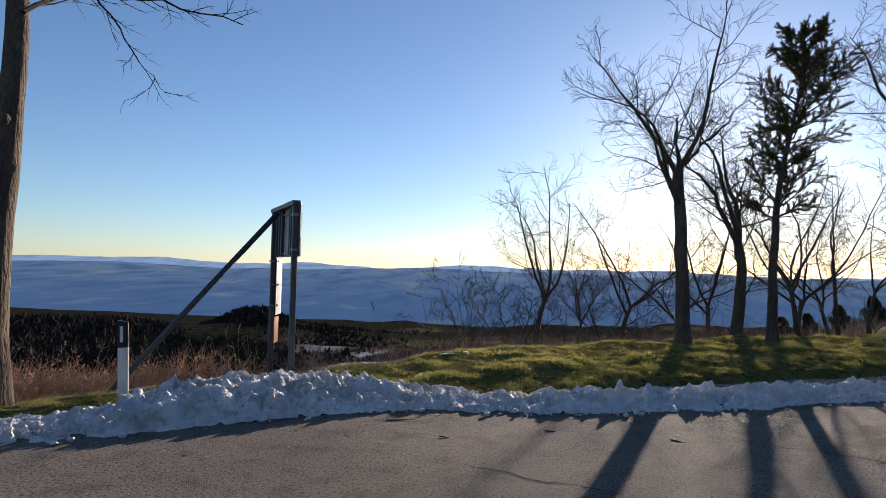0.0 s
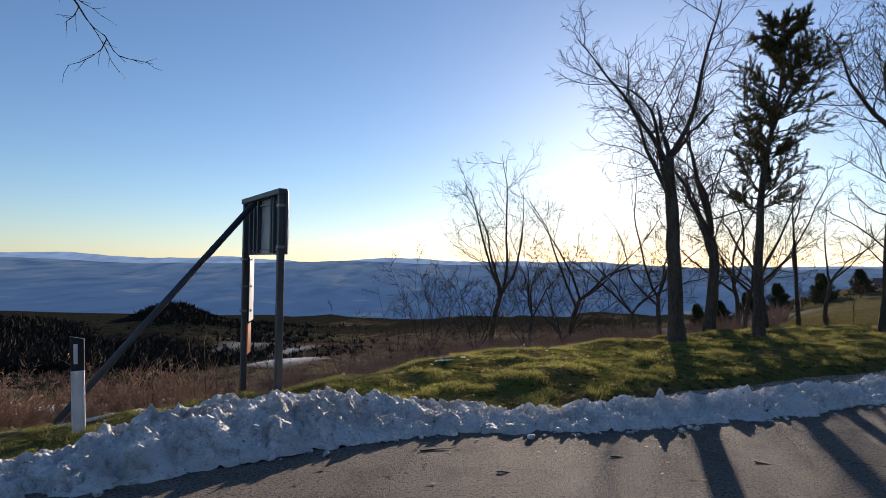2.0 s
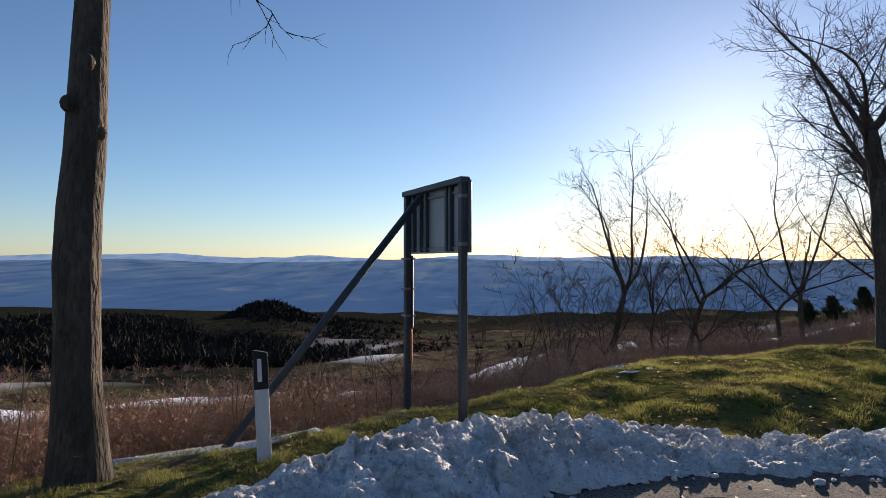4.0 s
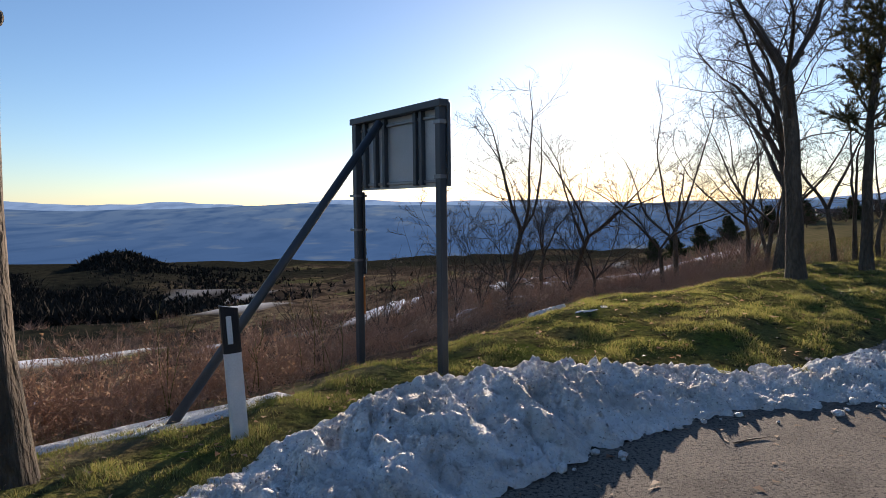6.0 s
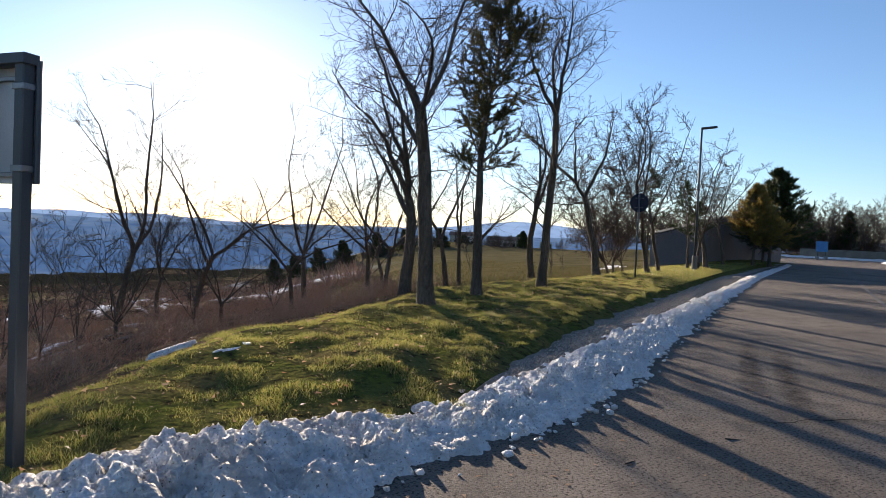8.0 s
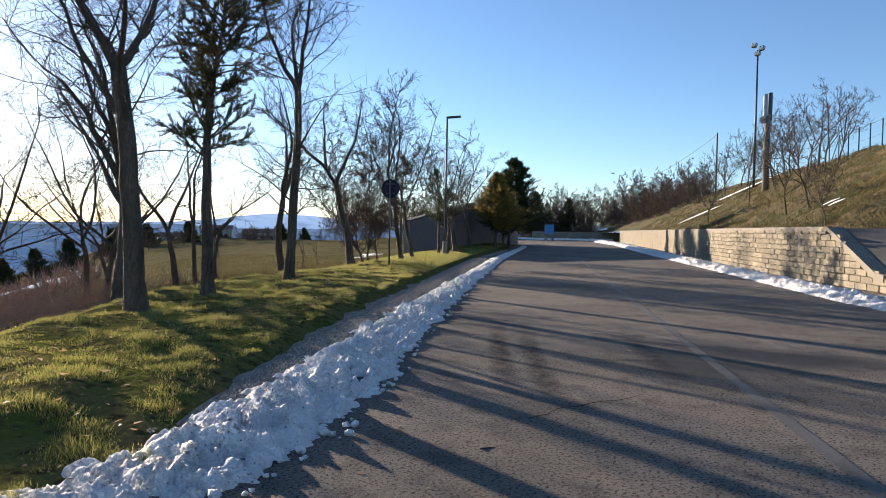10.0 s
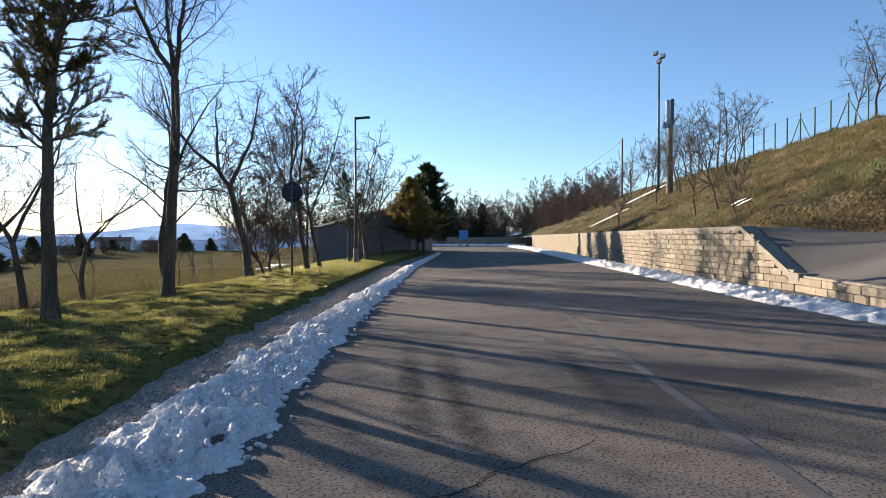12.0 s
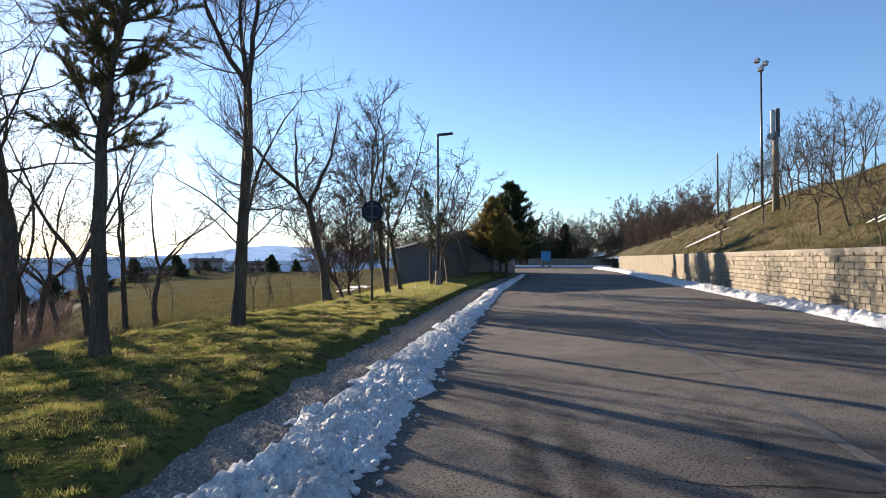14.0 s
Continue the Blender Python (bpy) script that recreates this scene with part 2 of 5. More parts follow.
def tri_ob(name, tris, material, parent=None):
    """Many loose triangles, from an array of n x 3 x 3."""
    n = len(tris)
    me = bpy.data.meshes.new(name)
    me.vertices.add(n * 3)
    me.vertices.foreach_set("co", np.asarray(tris, np.float32).ravel())
    me.loops.add(n * 3)
    me.loops.foreach_set("vertex_index", np.arange(n * 3, dtype=np.int32))
    me.polygons.add(n)
    me.polygons.foreach_set("loop_start", np.arange(0, n * 3, 3, dtype=np.int32))
    me.materials.append(material)
    me.update(calc_edges=True)
    ob = new(name, me)
    if parent:
        ob.parent = parent
    return ob


def part(name, bm, material, parent=None, label="", smooth=False):
    me = bpy.data.meshes.new(name)
    bm.to_mesh(me)
    bm.free()
    me.materials.append(material)
    if smooth:
        me.polygons.foreach_set("use_smooth", [True] * len(me.polygons))
    ob = new(name, me)
    if parent:
        ob.parent = parent
    if label:
        ob["label"] = label
    return ob


def box(sx, sy, sz, m=None, bevel=0.004):
    bm = bmesh.new()
    bmesh.ops.create_cube(bm, size=1.0, matrix=Matrix.Diagonal((sx, sy, sz, 1)))
    if bevel:
        bmesh.ops.bevel(bm, geom=bm.edges[:], offset=bevel, segments=1, affect="EDGES")
    if m:
        bm.transform(m)
    return bm


def rod(a, b, r0, r1=None, sides=10):
    a, b = Vector(a), Vector(b)
    d = b - a
    bm = bmesh.new()
    bmesh.ops.create_cone(bm, cap_ends=True, segments=sides, radius1=r0, radius2=r0 if r1 is None else r1, depth=d.length)
    bm.transform(Matrix.Translation((a + b) / 2) @ d.to_track_quat("Z", "Y").to_matrix().to_4x4())
    return bm


def empty(name, x, y, z, label, category, group=""):
    ob = new(name)
    ob.location = (x, y, z)
    return tagged(ob, label, category, group)


# ---- plan: road edge, wall line, ground height ----
EX = np.array([-60, -12, -6, -4, -3, -2, -0.9, 0.7, 3, 5.5, 10.3, 26.8, 51.4, 75, 110, 140.0])
EY = np.array([-25, 0.9, 5.3, 6.9, 7.75, 8.6, 9.35, 9.45, 10.4, 11.75, 14.1, 21.9, 32.6, 44, 64, 90.0])
WX = np.array([-30, 8, 18.5, 22, 26, 40, 58, 95, 130.0])
WY = np.array([-15, 2.2, 5.9, 7.7, 9.6, 15.4, 22.3, 38, 58.0])


def sst(a, b, x):
    t = np.clip((x - a) / (b - a), 0, 1)
    return t * t * (3 - 2 * t)


def edge_y(x):
    return sum(np.interp(x + k, EX, EY) for k in (-0.5, -0.25, 0, 0.25, 0.5)) / 5


def edge_d(x, y):
    return (y - edge_y(x)) * 0.87


def wall_y(x):
    return np.interp(x, WX, WY)


def crest_d(x):
    return np.interp(x, [-60, -8, -5, -4, -2.4, -0.4, 1.8, 5, 9, 14, 30, 60], [2.2, 2.2, 2.3, 3.0, 3.2, 3.8, 4.4, 5.2, 5.0, 4.2, 4.0, 4.0])


def strip_d(x):
    """Where the grass begins, out from the road's edge."""
    return np.interp(x, [-60, -5, -3, 0, 1.5, 4, 60], [0.6, 0.6, 0.7, 0.75, 1.4, 1.8, 1.8])


def azimuth(x, y):
    return np.degrees(np.arctan2(x + 1, y - 4))


def gz(x, y):
    x, y = np.asarray(x, float), np.asarray(y, float)
    d, az, r = edge_d(x, y), azimuth(x, y), np.hypot(x + 1, y - 4)
    rise = 0.25 * sst(0.3, 3.0, d) * sst(-3.5, 0.5, x)
    u = np.maximum(d - crest_d(x), 0)
    f = sst(16, 34, az)
    steep = -np.interp(u, [0, 2, 6, 14, 40, 90, 200, 400, 700], [0, 0.45, 1.3, 2.5, 7, 13.5, 26, 42, 66])
    sheer = -np.interp(u, [0, 2, 6, 14, 40, 90, 200, 400, 700], [0, 0.4, 1.2, 3.4, 10.0, 18, 31, 44, 66])
    side = 1 - sst(-12, 4, az)
    steep = steep * (1 - side) + sheer * side
    gentle = -np.interp(u, [0, 2, 6, 14, 40, 90, 160, 250, 400, 700], [0, 0.25, 0.7, 1.2, 2.6, 4.8, 9.5, 19, 34, 57])
    z = np.where(d < 0, 0.0, rise + steep * (1 - f) + gentle * f)
    dome = 15 * np.exp(-((np.abs(az + 26.2) / 3.4) ** 2.4)) + 4.5 * np.exp(-(((az + 20) / 3) ** 2))
    ridge = 8.5 * np.exp(-(((az + 40) / 8) ** 4))
    return z + (1 - f) * (dome * np.exp(-(((r - 410) / 80) ** 2)) + ridge * np.exp(-(((r - 330) / 90) ** 2)))


def vnoise(x, y, scale, seed=0.0, octaves=4):
    return np.array([noise.fractal((a * scale, b * scale, seed), 1.0, 2.0, octaves) for a, b in zip(np.ravel(x), np.ravel(y))]).reshape(np.shape(x))


def grid_faces(nu, nv):
    i = np.arange((nu - 1) * (nv - 1))
    a = (i // (nv - 1)) * nv + i % (nv - 1)
    return np.stack([a, a + nv, a + nv + 1, a + 1], 1)


# ---- ground, backdrop, road ----
def lines(lo, hi, step, far, grow=1.13):
    near = list(np.arange(lo, hi + 1e-6, step))
    s, a = step, near[-1]
    while a < far:
        s *= grow
        a += s
        near.append(a)
    s, a = step, near[0]
    while a > -far:
        s *= grow
        a -= s
        near.insert(0, a)
    return np.array(near)


def build_ground():
    gx, gy = lines(-9, 18, 0.22, 760), lines(5, 27, 0.22, 760)
    X, Y = np.meshgrid(gx, gy, indexing="ij")
    d, az, r = edge_d(X, Y), azimuth(X, Y), np.hypot(X, Y)
    Z = gz(X, Y)
    n1, n2, n3 = vnoise(X, Y, 0.9, 3.0), vnoise(X, Y, 0.03, 7.0), vnoise(X, Y, 0.012, 11.0, 5)
    sd = strip_d(X) + 0.3 * n1 * sst(0, 2, X)
    Z = Z + 0.09 * n1 * sst(0.3, 1.0, d - sd) + np.clip((r - 20) / 60, 0, 1) * (0.4 * n1 + 2.2 * n2) * (1 - 0.8 * sst(16, 30, az)) + np.clip((r - 80) / 200, 0, 1) * 5 * n3 * (d > 0)
    Z = np.where(d < sd - 0.3, -0.08, Z - 0.09 * (1 - sst(-0.3, 0.3, d - sd)))
    Z = np.where((Y < wall_y(X) + 1.0) & (r < 700), -0.08, Z)
    ob = mesh_ob("ground", np.stack([X, Y, Z], -1).reshape(-1, 3), grid_faces(len(gx), len(gy)), M["ground"], smooth=True)
    f = sst(16, 30, az)
    covers = {
        "lawn": 1 - sst(-0.5, 0.9, d - crest_d(X) + 0.4 * n1),
        "field": f * (1 - sst(200, 300, r)),
        "wood": (1 - f) * np.clip(np.exp(-(((az + 36) / 13) ** 2)) * sst(90, 170, r) * 1.9 + sst(300, 420, r) * (n3 > -0.45), 0, 1),
        "snow": np.clip((n2 + 0.5 * n1 - np.where(r < 150, 0.42, 0.58)) * 9, 0, 1) * sst(20, 30, r) * (1 - sst(230, 300, r)),
    }
    covers["snow"] = covers["snow"] * (1 - covers["field"]) * (1 - covers["wood"])
    for key, value in covers.items():
        a = ob.data.attributes.new(key, "FLOAT", "POINT")
        a.data.foreach_set("value", value.ravel().astype(np.float32))
    return tagged(ob, "grassy verge falling to a brown scrubby winter valley with snow patches", "ground", kind="structure")


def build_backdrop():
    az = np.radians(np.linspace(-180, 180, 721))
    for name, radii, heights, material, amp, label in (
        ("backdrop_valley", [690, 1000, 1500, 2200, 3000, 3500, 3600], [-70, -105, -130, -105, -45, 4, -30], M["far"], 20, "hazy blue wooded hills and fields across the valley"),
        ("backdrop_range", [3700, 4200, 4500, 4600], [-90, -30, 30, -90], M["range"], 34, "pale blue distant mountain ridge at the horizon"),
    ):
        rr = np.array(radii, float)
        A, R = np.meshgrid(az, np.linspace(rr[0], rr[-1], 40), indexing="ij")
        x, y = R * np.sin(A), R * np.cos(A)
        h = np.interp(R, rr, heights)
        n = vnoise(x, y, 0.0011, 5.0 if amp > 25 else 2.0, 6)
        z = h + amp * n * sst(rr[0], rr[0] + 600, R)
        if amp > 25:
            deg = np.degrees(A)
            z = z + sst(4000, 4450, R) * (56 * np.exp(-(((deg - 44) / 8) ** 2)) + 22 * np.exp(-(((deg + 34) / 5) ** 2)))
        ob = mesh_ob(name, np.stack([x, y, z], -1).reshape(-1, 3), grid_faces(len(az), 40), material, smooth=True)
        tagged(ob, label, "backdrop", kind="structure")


def build_road():
    xs = np.concatenate([np.arange(-60, -8, 2.0), np.arange(-8, 16, 0.2), np.arange(16, 139, 1.0)])
    V, F = [], []
    for x in xs:
        y1 = edge_y(x) + (strip_d(x) + 0.35) / 0.87
        y0 = wall_y(x) - 0.3
        V += [(x, y0 + (y1 - y0) * k / 8, 0.0) for k in range(9)]
    ob = mesh_ob("road", V, grid_faces(len(xs), 9), M["asphalt"])
    tagged(ob, "worn grey asphalt road with damp stains and long shadows", "road", kind="structure")
    V = []
    for x in np.arange(0.9, 90, 0.4):
        y1 = edge_y(x) + 0.95 / 0.87
        V += [(x, y1 + (strip_d(x) - 0.95 + 0.4) / 0.87 * k / 3, 0.006) for k in range(4)]
    tagged(mesh_ob("gravel_strip", V, grid_faces(len(V) // 4, 4), M["gravel"]), "gravelly wet strip between snow and grass", "pavement", kind="structure")
    V = []
    for x in np.arange(1.0, 60, 0.5):
        y = 5.67 + 0.4585 * (x - 1.0) if x < 22 else 15.3 + 0.445 * (x - 22)
        V += [(x, y - 0.07, 0.005), (x, y + 0.07, 0.005)]
    tagged(mesh_ob("trim_road_line", V, grid_faces(len(V) // 2, 2), M["line"]), "faded thin white line worn into the asphalt", "road line", kind="structure")


def faded(name, col):
    m, nt, p = base_mat(name, 0.85, 0.0, 0.2)
    p.inputs["Base Color"].default_value = (*col, 1)
    tr = nt.nodes.new("ShaderNodeBsdfTransparent")
    ms = nt.nodes.new("ShaderNodeMixShader")
    k = nt.nodes.new("ShaderNodeMath")
    k.operation = "MULTIPLY"
    nt.links.new(attr(nt, "fade"), k.inputs[0])
    nt.links.new(noise_fac(nt, 9.0, 0.2, 0.75, 8.0), k.inputs[1])
    nt.links.new(k.outputs[0], ms.inputs[0])
    nt.links.new(tr.outputs[0], ms.inputs[1])
    nt.links.new(p.outputs[0], ms.inputs[2])
    nt.links.new(ms.outputs[0], nt.nodes["Material Output"].inputs["Surface"])
    return m


def tyre_marks():
    dark = faded("rubber", (0.03, 0.027, 0.026))
    for k, (a, b, c) in enumerate((((3.3, 9.2), (4.8, 10.2), (7.2, 11.5)), ((2.9, 8.45), (4.3, 9.5), (7.4, 11.1)), ((4.4, 7.7), (6.0, 8.9), (8.6, 9.9)))):
        a, b, c = Vector((*a, 0.004)), Vector((*b, 0.004)), Vector((*c, 0.004))
        V, fade = [], []
        for i in range(41):
            t = i / 40
            p = a * (1 - t) ** 2 + b * 2 * t * (1 - t) + c * t * t
            d = ((b - a) * (1 - t) + (c - b) * t).normalized()
            n = Vector((-d.y, d.x, 0))
            for j in range(7):
                q = (j - 3) / 3
                V.append(p + n * q * 0.16)
                fade.append(max(0, 1 - q * q) * math.sin(math.pi * t) * (0.8 if k < 2 else 0.5))
        ob = mesh_ob("tyre_mark", V, grid_faces(41, 7), dark)
        ob.data.attributes.new("fade", "FLOAT", "POINT").data.foreach_set("value", fade)
        tagged(ob, "dark curved tyre mark on the asphalt", "tyre mark", "tyre marks", kind="structure")


def debris():
    rg = np.random.default_rng(44)
    n = 420
    x = rg.uniform(-4, 12, n)
    y = edge_y(x) - np.abs(rg.normal(0.1, 0.9, n))
    s = rg.uniform(0.008, 0.03, n)
    p = np.stack([x, y, np.full(n, 0.004)], 1)
    o = rg.normal(0, 1, (n, 3, 3)) * s[:, None, None] * np.array([1, 1, 0.15])
    o[:, :, 2] = np.abs(o[:, :, 2])
    tagged(tri_ob("road_debris", p[:, None] + o, M["dryleaf"]), "bits of dead leaf and grit on the road", "debris", kind="stuff")
    for k, (x, y, a, l) in enumerate(((0.6, 8.7, 0.4, 0.22), (4.6, 6.9, 1.2, 0.2), (-0.4, 8.2, 0.2, 0.16), (1.81, 8.68, -0.62, 0.48), (-1.07, 8.72, 0.3, 0.3))):
        rng = random.Random(k)
        V, F = [], []
        tube(V, F, grow(rng, Vector((0, 0, 0.008)), Vector((math.cos(a), math.sin(a), 0.02)), l, 5, 0.12, 0.0), [0.006, 0.007, 0.006, 0.005, 0.004, 0.002], 5)
        ob = mesh_ob("twig", V, F, M["twig"])
        ob.location = (x, y, 0)
        tagged(ob, "short broken brown twig lying on asphalt", "twig", "fallen twigs")


def strip_pebbles():
    """Grit along the strip between snow and grass, spilling into both."""
    rg = np.random.default_rng(71)
    n = 13000
    x = 0.6 + 26 * rg.random(n) ** 1.5
    d = 0.85 + np.maximum(strip_d(x) - 1.1, 0.1) * rg.random(n) + rg.normal(0, 0.06, n)
    y = edge_y(x) + d / 0.87
    s = rg.uniform(0.005, 0.018, n) * (1 + x / 14)
    p = np.stack([x, y, np.maximum(gz(x, y) * (d > strip_d(x)), 0) + 0.006], 1)
    a = rg.uniform(0, 6.28, n)
    u, v = np.stack([np.cos(a), np.sin(a), a * 0], 1) * s[:, None], np.stack([-np.sin(a), np.cos(a), a * 0], 1) * s[:, None]
    top = p + np.stack([rg.normal(0, 0.2, n) * s, rg.normal(0, 0.2, n) * s, s * rg.uniform(0.5, 1.0, n)], 1)
    T = np.concatenate([np.stack([p + q, p + w, top], 1) for q, w in ((u, v), (v, -u), (-u, -v), (-v, u))])
    tagged(tri_ob("strip_grit", T, M["grit"]), "loose grey stones and grit beside the snow", "grit", kind="stuff")


build_ground()
build_backdrop()
strip_pebbles()
build_road()
tyre_marks()


# ---- snow ----
def chunks(x, y, scale, seed):
    """Rounded clods of broken snow of uneven height, with sharp hollows between."""
    res = []
    for a, b in zip(np.ravel(x), np.ravel(y)):
        far, at = noise.voronoi((a * scale, b * scale, seed))
        k = 1 - (far[0] / 0.72) ** 2
        res.append(math.sqrt(k) * (0.45 + 0.55 * abs(noise.cell(at[0] * 7.3))) if k > 0 else 0.0)
    return np.array(res).reshape(np.shape(x))


def snow_ridge(name, curve, side, xs, nv, width, height, seed, label, rough=1.0):
    """A ploughed ridge along curve(x); side 1 lies beyond it, -1 before it."""
    e = curve(xs)
    tx, ty = np.full_like(xs, 1.2), curve(xs + 0.6) - curve(xs - 0.6)
    L = np.hypot(tx, ty)
    nx, ny = -ty / L * side, tx / L * side
    V, U = np.meshgrid(np.linspace(0, 1, nv), xs)
    w, h = np.interp(xs, *width)[:, None], np.interp(xs, *height)[:, None]
    wob = 0.16 * vnoise(xs, xs * 0, 1.7, seed) + 0.07 * vnoise(xs, xs * 0, 6.0, seed + 1)
    off = (V * (w + 0.15 * vnoise(xs, xs * 0, 2.3, seed + 2)[:, None]) - wob[:, None])
    X, Y = xs[:, None] + nx[:, None] * off, e[:, None] + ny[:, None] * off
    prof = np.sin(np.pi * np.clip(V * 0.96 + 0.02, 0, 1)) ** 0.75
    lump = vnoise(X, Y, 2.6, seed + 3, 3) * 0.5 + vnoise(X, Y, 7.0, seed + 4, 3) * 0.25
    Z = prof * h * (0.85 + 0.6 * lump)
    wx, wy = X + 0.04 * vnoise(X, Y, 9.0, seed + 7, 2), Y + 0.04 * vnoise(X, Y, 9.0, seed + 8, 2)
    soft = prof ** 0.6 * rough
    patchy = np.clip(0.8 + 0.8 * vnoise(X, Y, 3.0, seed + 9, 2), 0.15, 1.6)
    Z = Z + soft * patchy * (0.13 * chunks(wx, wy, 5.0, seed) + 0.11 * chunks(wx, wy, 10.0, seed + 1) + 0.06 * chunks(wx, wy, 21.0, seed + 2) - 0.14)
    g = np.maximum(gz(X, Y), 0) if side > 0 else 0
    Z = Z + g * prof - 0.03
    ob = mesh_ob(name, np.stack([X, Y, Z], -1).reshape(-1, 3), grid_faces(len(xs), nv), M["snow"], smooth=True)
    soil = np.interp(X, [-6, -4.2, -3.2, -0.9, 0.6, 2.5], [0.2, 0.35, 0.7, 0.7, 0.35, 0.2]) if side > 0 else X * 0 + 0.3
    ob.data.attributes.new("soil", "FLOAT", "POINT").data.foreach_set("value", soil.ravel().astype(np.float32))
    return tagged(ob, label, "snow bank")


BANK_W = ([-12, -4.6, -3.6, -2.4, -1, 0.0, 3, 6, 12, 30, 55], [0.9, 1.0, 1.35, 1.8, 1.5, 1.05, 1.1, 0.95, 0.8, 0.65, 0.5])
BANK_H = ([-12, -4.6, -3.6, -3.1, -2.5, -1.6, -1.1, -0.7, 0.0, 1, 3, 6, 12, 30], [0.08, 0.08, 0.12, 0.26, 0.38, 0.36, 0.24, 0.13, 0.14, 0.18, 0.18, 0.15, 0.14, 0.12])
snow_ridge("snow_bank", edge_y, 1, np.arange(-9, 14, 0.018), 84, BANK_W, BANK_H, 1.0, "lumpy dirty white ploughed snow bank along the road edge")
snow_ridge("snow_bank", edge_y, 1, np.arange(13.9, 54, 0.12), 16, BANK_W, BANK_H, 2.0, "long white snow ridge along the road edge")


def snow_crumbs(owner):
    """Loose lumps fallen off the ridge on to the asphalt."""
    rg = random.Random(15)
    shapes = []
    for k in range(4):
        bm = bmesh.new()
        bmesh.ops.create_icosphere(bm, subdivisions=1, radius=1.0)
        for v in bm.verts:
            v.co *= rg.uniform(0.7, 1.25)
            v.co.z *= 0.7
        me = bpy.data.meshes.new("clump")
        bm.to_mesh(me)
        bm.free()
        me.polygons.foreach_set("use_smooth", [True] * len(me.polygons))
        me.materials.append(M["snow"])
        shapes.append(me)
    for i in range(95):
        x = rg.uniform(-4.5, 11)
        y = float(edge_y(x)) - abs(rg.gauss(0, 0.13)) + 0.08
        r = rg.uniform(0.012, 0.045)
        ob = new("clump", rg.choice(shapes))
        ob.parent = owner
        ob.matrix_basis = pose(x, y, r * 0.5, rg.uniform(-20, 20), 0, rg.uniform(0, 360)) @ Matrix.Scale(r, 4)


def road_cracks():
    for k, (a, b) in enumerate((((2.4, 8.9), (4.0, 8.2)), ((5.2, 9.4), (5.9, 8.0)), ((-0.2, 7.4), (1.2, 7.0)), ((9.0, 10.5), (10.5, 9.2)))):
        rg = random.Random(60 + k)
        V, n = [], 24
        d = Vector((b[0] - a[0], b[1] - a[1], 0))
        side = Vector((-d.y, d.x, 0)).normalized()
        for i in range(n):
            t = i / (n - 1)
            p = Vector((a[0], a[1], 0.004)) + d * t + side * (0.09 * noise.noise((t * 5, k * 7.0, 0.5)) + rg.gauss(0, 0.008))
            w = 0.007 * math.sin(math.pi * (0.08 + 0.84 * t)) + 0.002
            V += [p - side * w, p + side * w]
        ob = mesh_ob("trim_crack", V, grid_faces(n, 2), M["crack"])
        tagged(ob, "thin dark crack running across the asphalt", "road crack", "road cracks", kind="structure")


snow_crumbs(bpy.data.objects["snow_bank"])
road_cracks()


def right_edge(x):
    return np.interp(x, [6, 11.7, 15.75, 23.2, 48, 70, 100], [2.6, 5.0, 7.2, 10.4, 21.2, 30.3, 45])


snow_ridge("snow_bank", right_edge, -1, np.concatenate([np.arange(9, 34, 0.05), np.arange(34, 92, 0.14)]), 26, ([7, 16, 24, 48, 92], [1.4, 1.3, 1.3, 1.4, 1.5]), ([7, 16, 24, 48, 92], [0.22, 0.2, 0.22, 0.32, 0.42]), 4.0, "melting snow strip at the foot of the retaining wall")


def snow_patch(x, y, rx, ry, turn, seed, thick=0.045):
    n = 40
    V, F = [(x, y, float(gz(x, y)) + thick)], []
    for ring in (0.55, 0.85, 1.0):
        for i in range(n):
            a = 2 * math.pi * i / n
            k = ring * (1 + 0.45 * noise.fractal((math.cos(a) * 1.3, math.sin(a) * 1.3, seed), 1.0, 2.0, 3))
            u, v = rx * k * math.cos(a), ry * k * math.sin(a)
            px, py = x + u * math.cos(turn) - v * math.sin(turn), y + u * math.sin(turn) + v * math.cos(turn)
            V.append((px, py, float(gz(px, py)) + (thick if ring < 1 else -0.03)))
    for i in range(n):
        j = (i + 1) % n
        F.append((0, 1 + i, 1 + j))
        for k in (0, n):
            F.append((1 + k + i, 1 + k + n + i, 1 + k + n + j, 1 + k + j))
    tagged(mesh_ob("snow_patch", V, F, M["snow"], smooth=True), "thin leftover snow patch lying on grass", "snow patch", "snow patches")


for i, args in enumerate(((-5.2, 9.86, 1.1, 0.5, 0.5), (-1.3, 14.05, 0.42, 0.12, 0.5), (-0.95, 12.75, 0.3, 0.09, 0.5), (-7.5, 9.5, 0.5, 0.2, 0.3), (28.0, 32.5, 2.4, 0.7, 0.7), (34.0, 36.6, 4.0, 0.8, 0.8))):
    snow_patch(*args, 3.3 * i, 0.055)


# ---- retaining wall, ramp and bank ----
def bank_foot(x):
    """Height and depth behind the wall at which the turf begins."""
    return np.interp(x, [14, 17, 21.4], [0.7, 1.1, 1.76]), np.interp(x, [14, 20, 21.4, 22.5], [3.5, 3.0, 1.2, 0.4])


def bank_height(x, b):
    foot, start = bank_foot(x)
    return foot + 0.485 * np.clip(b - start, 0, 12.5)


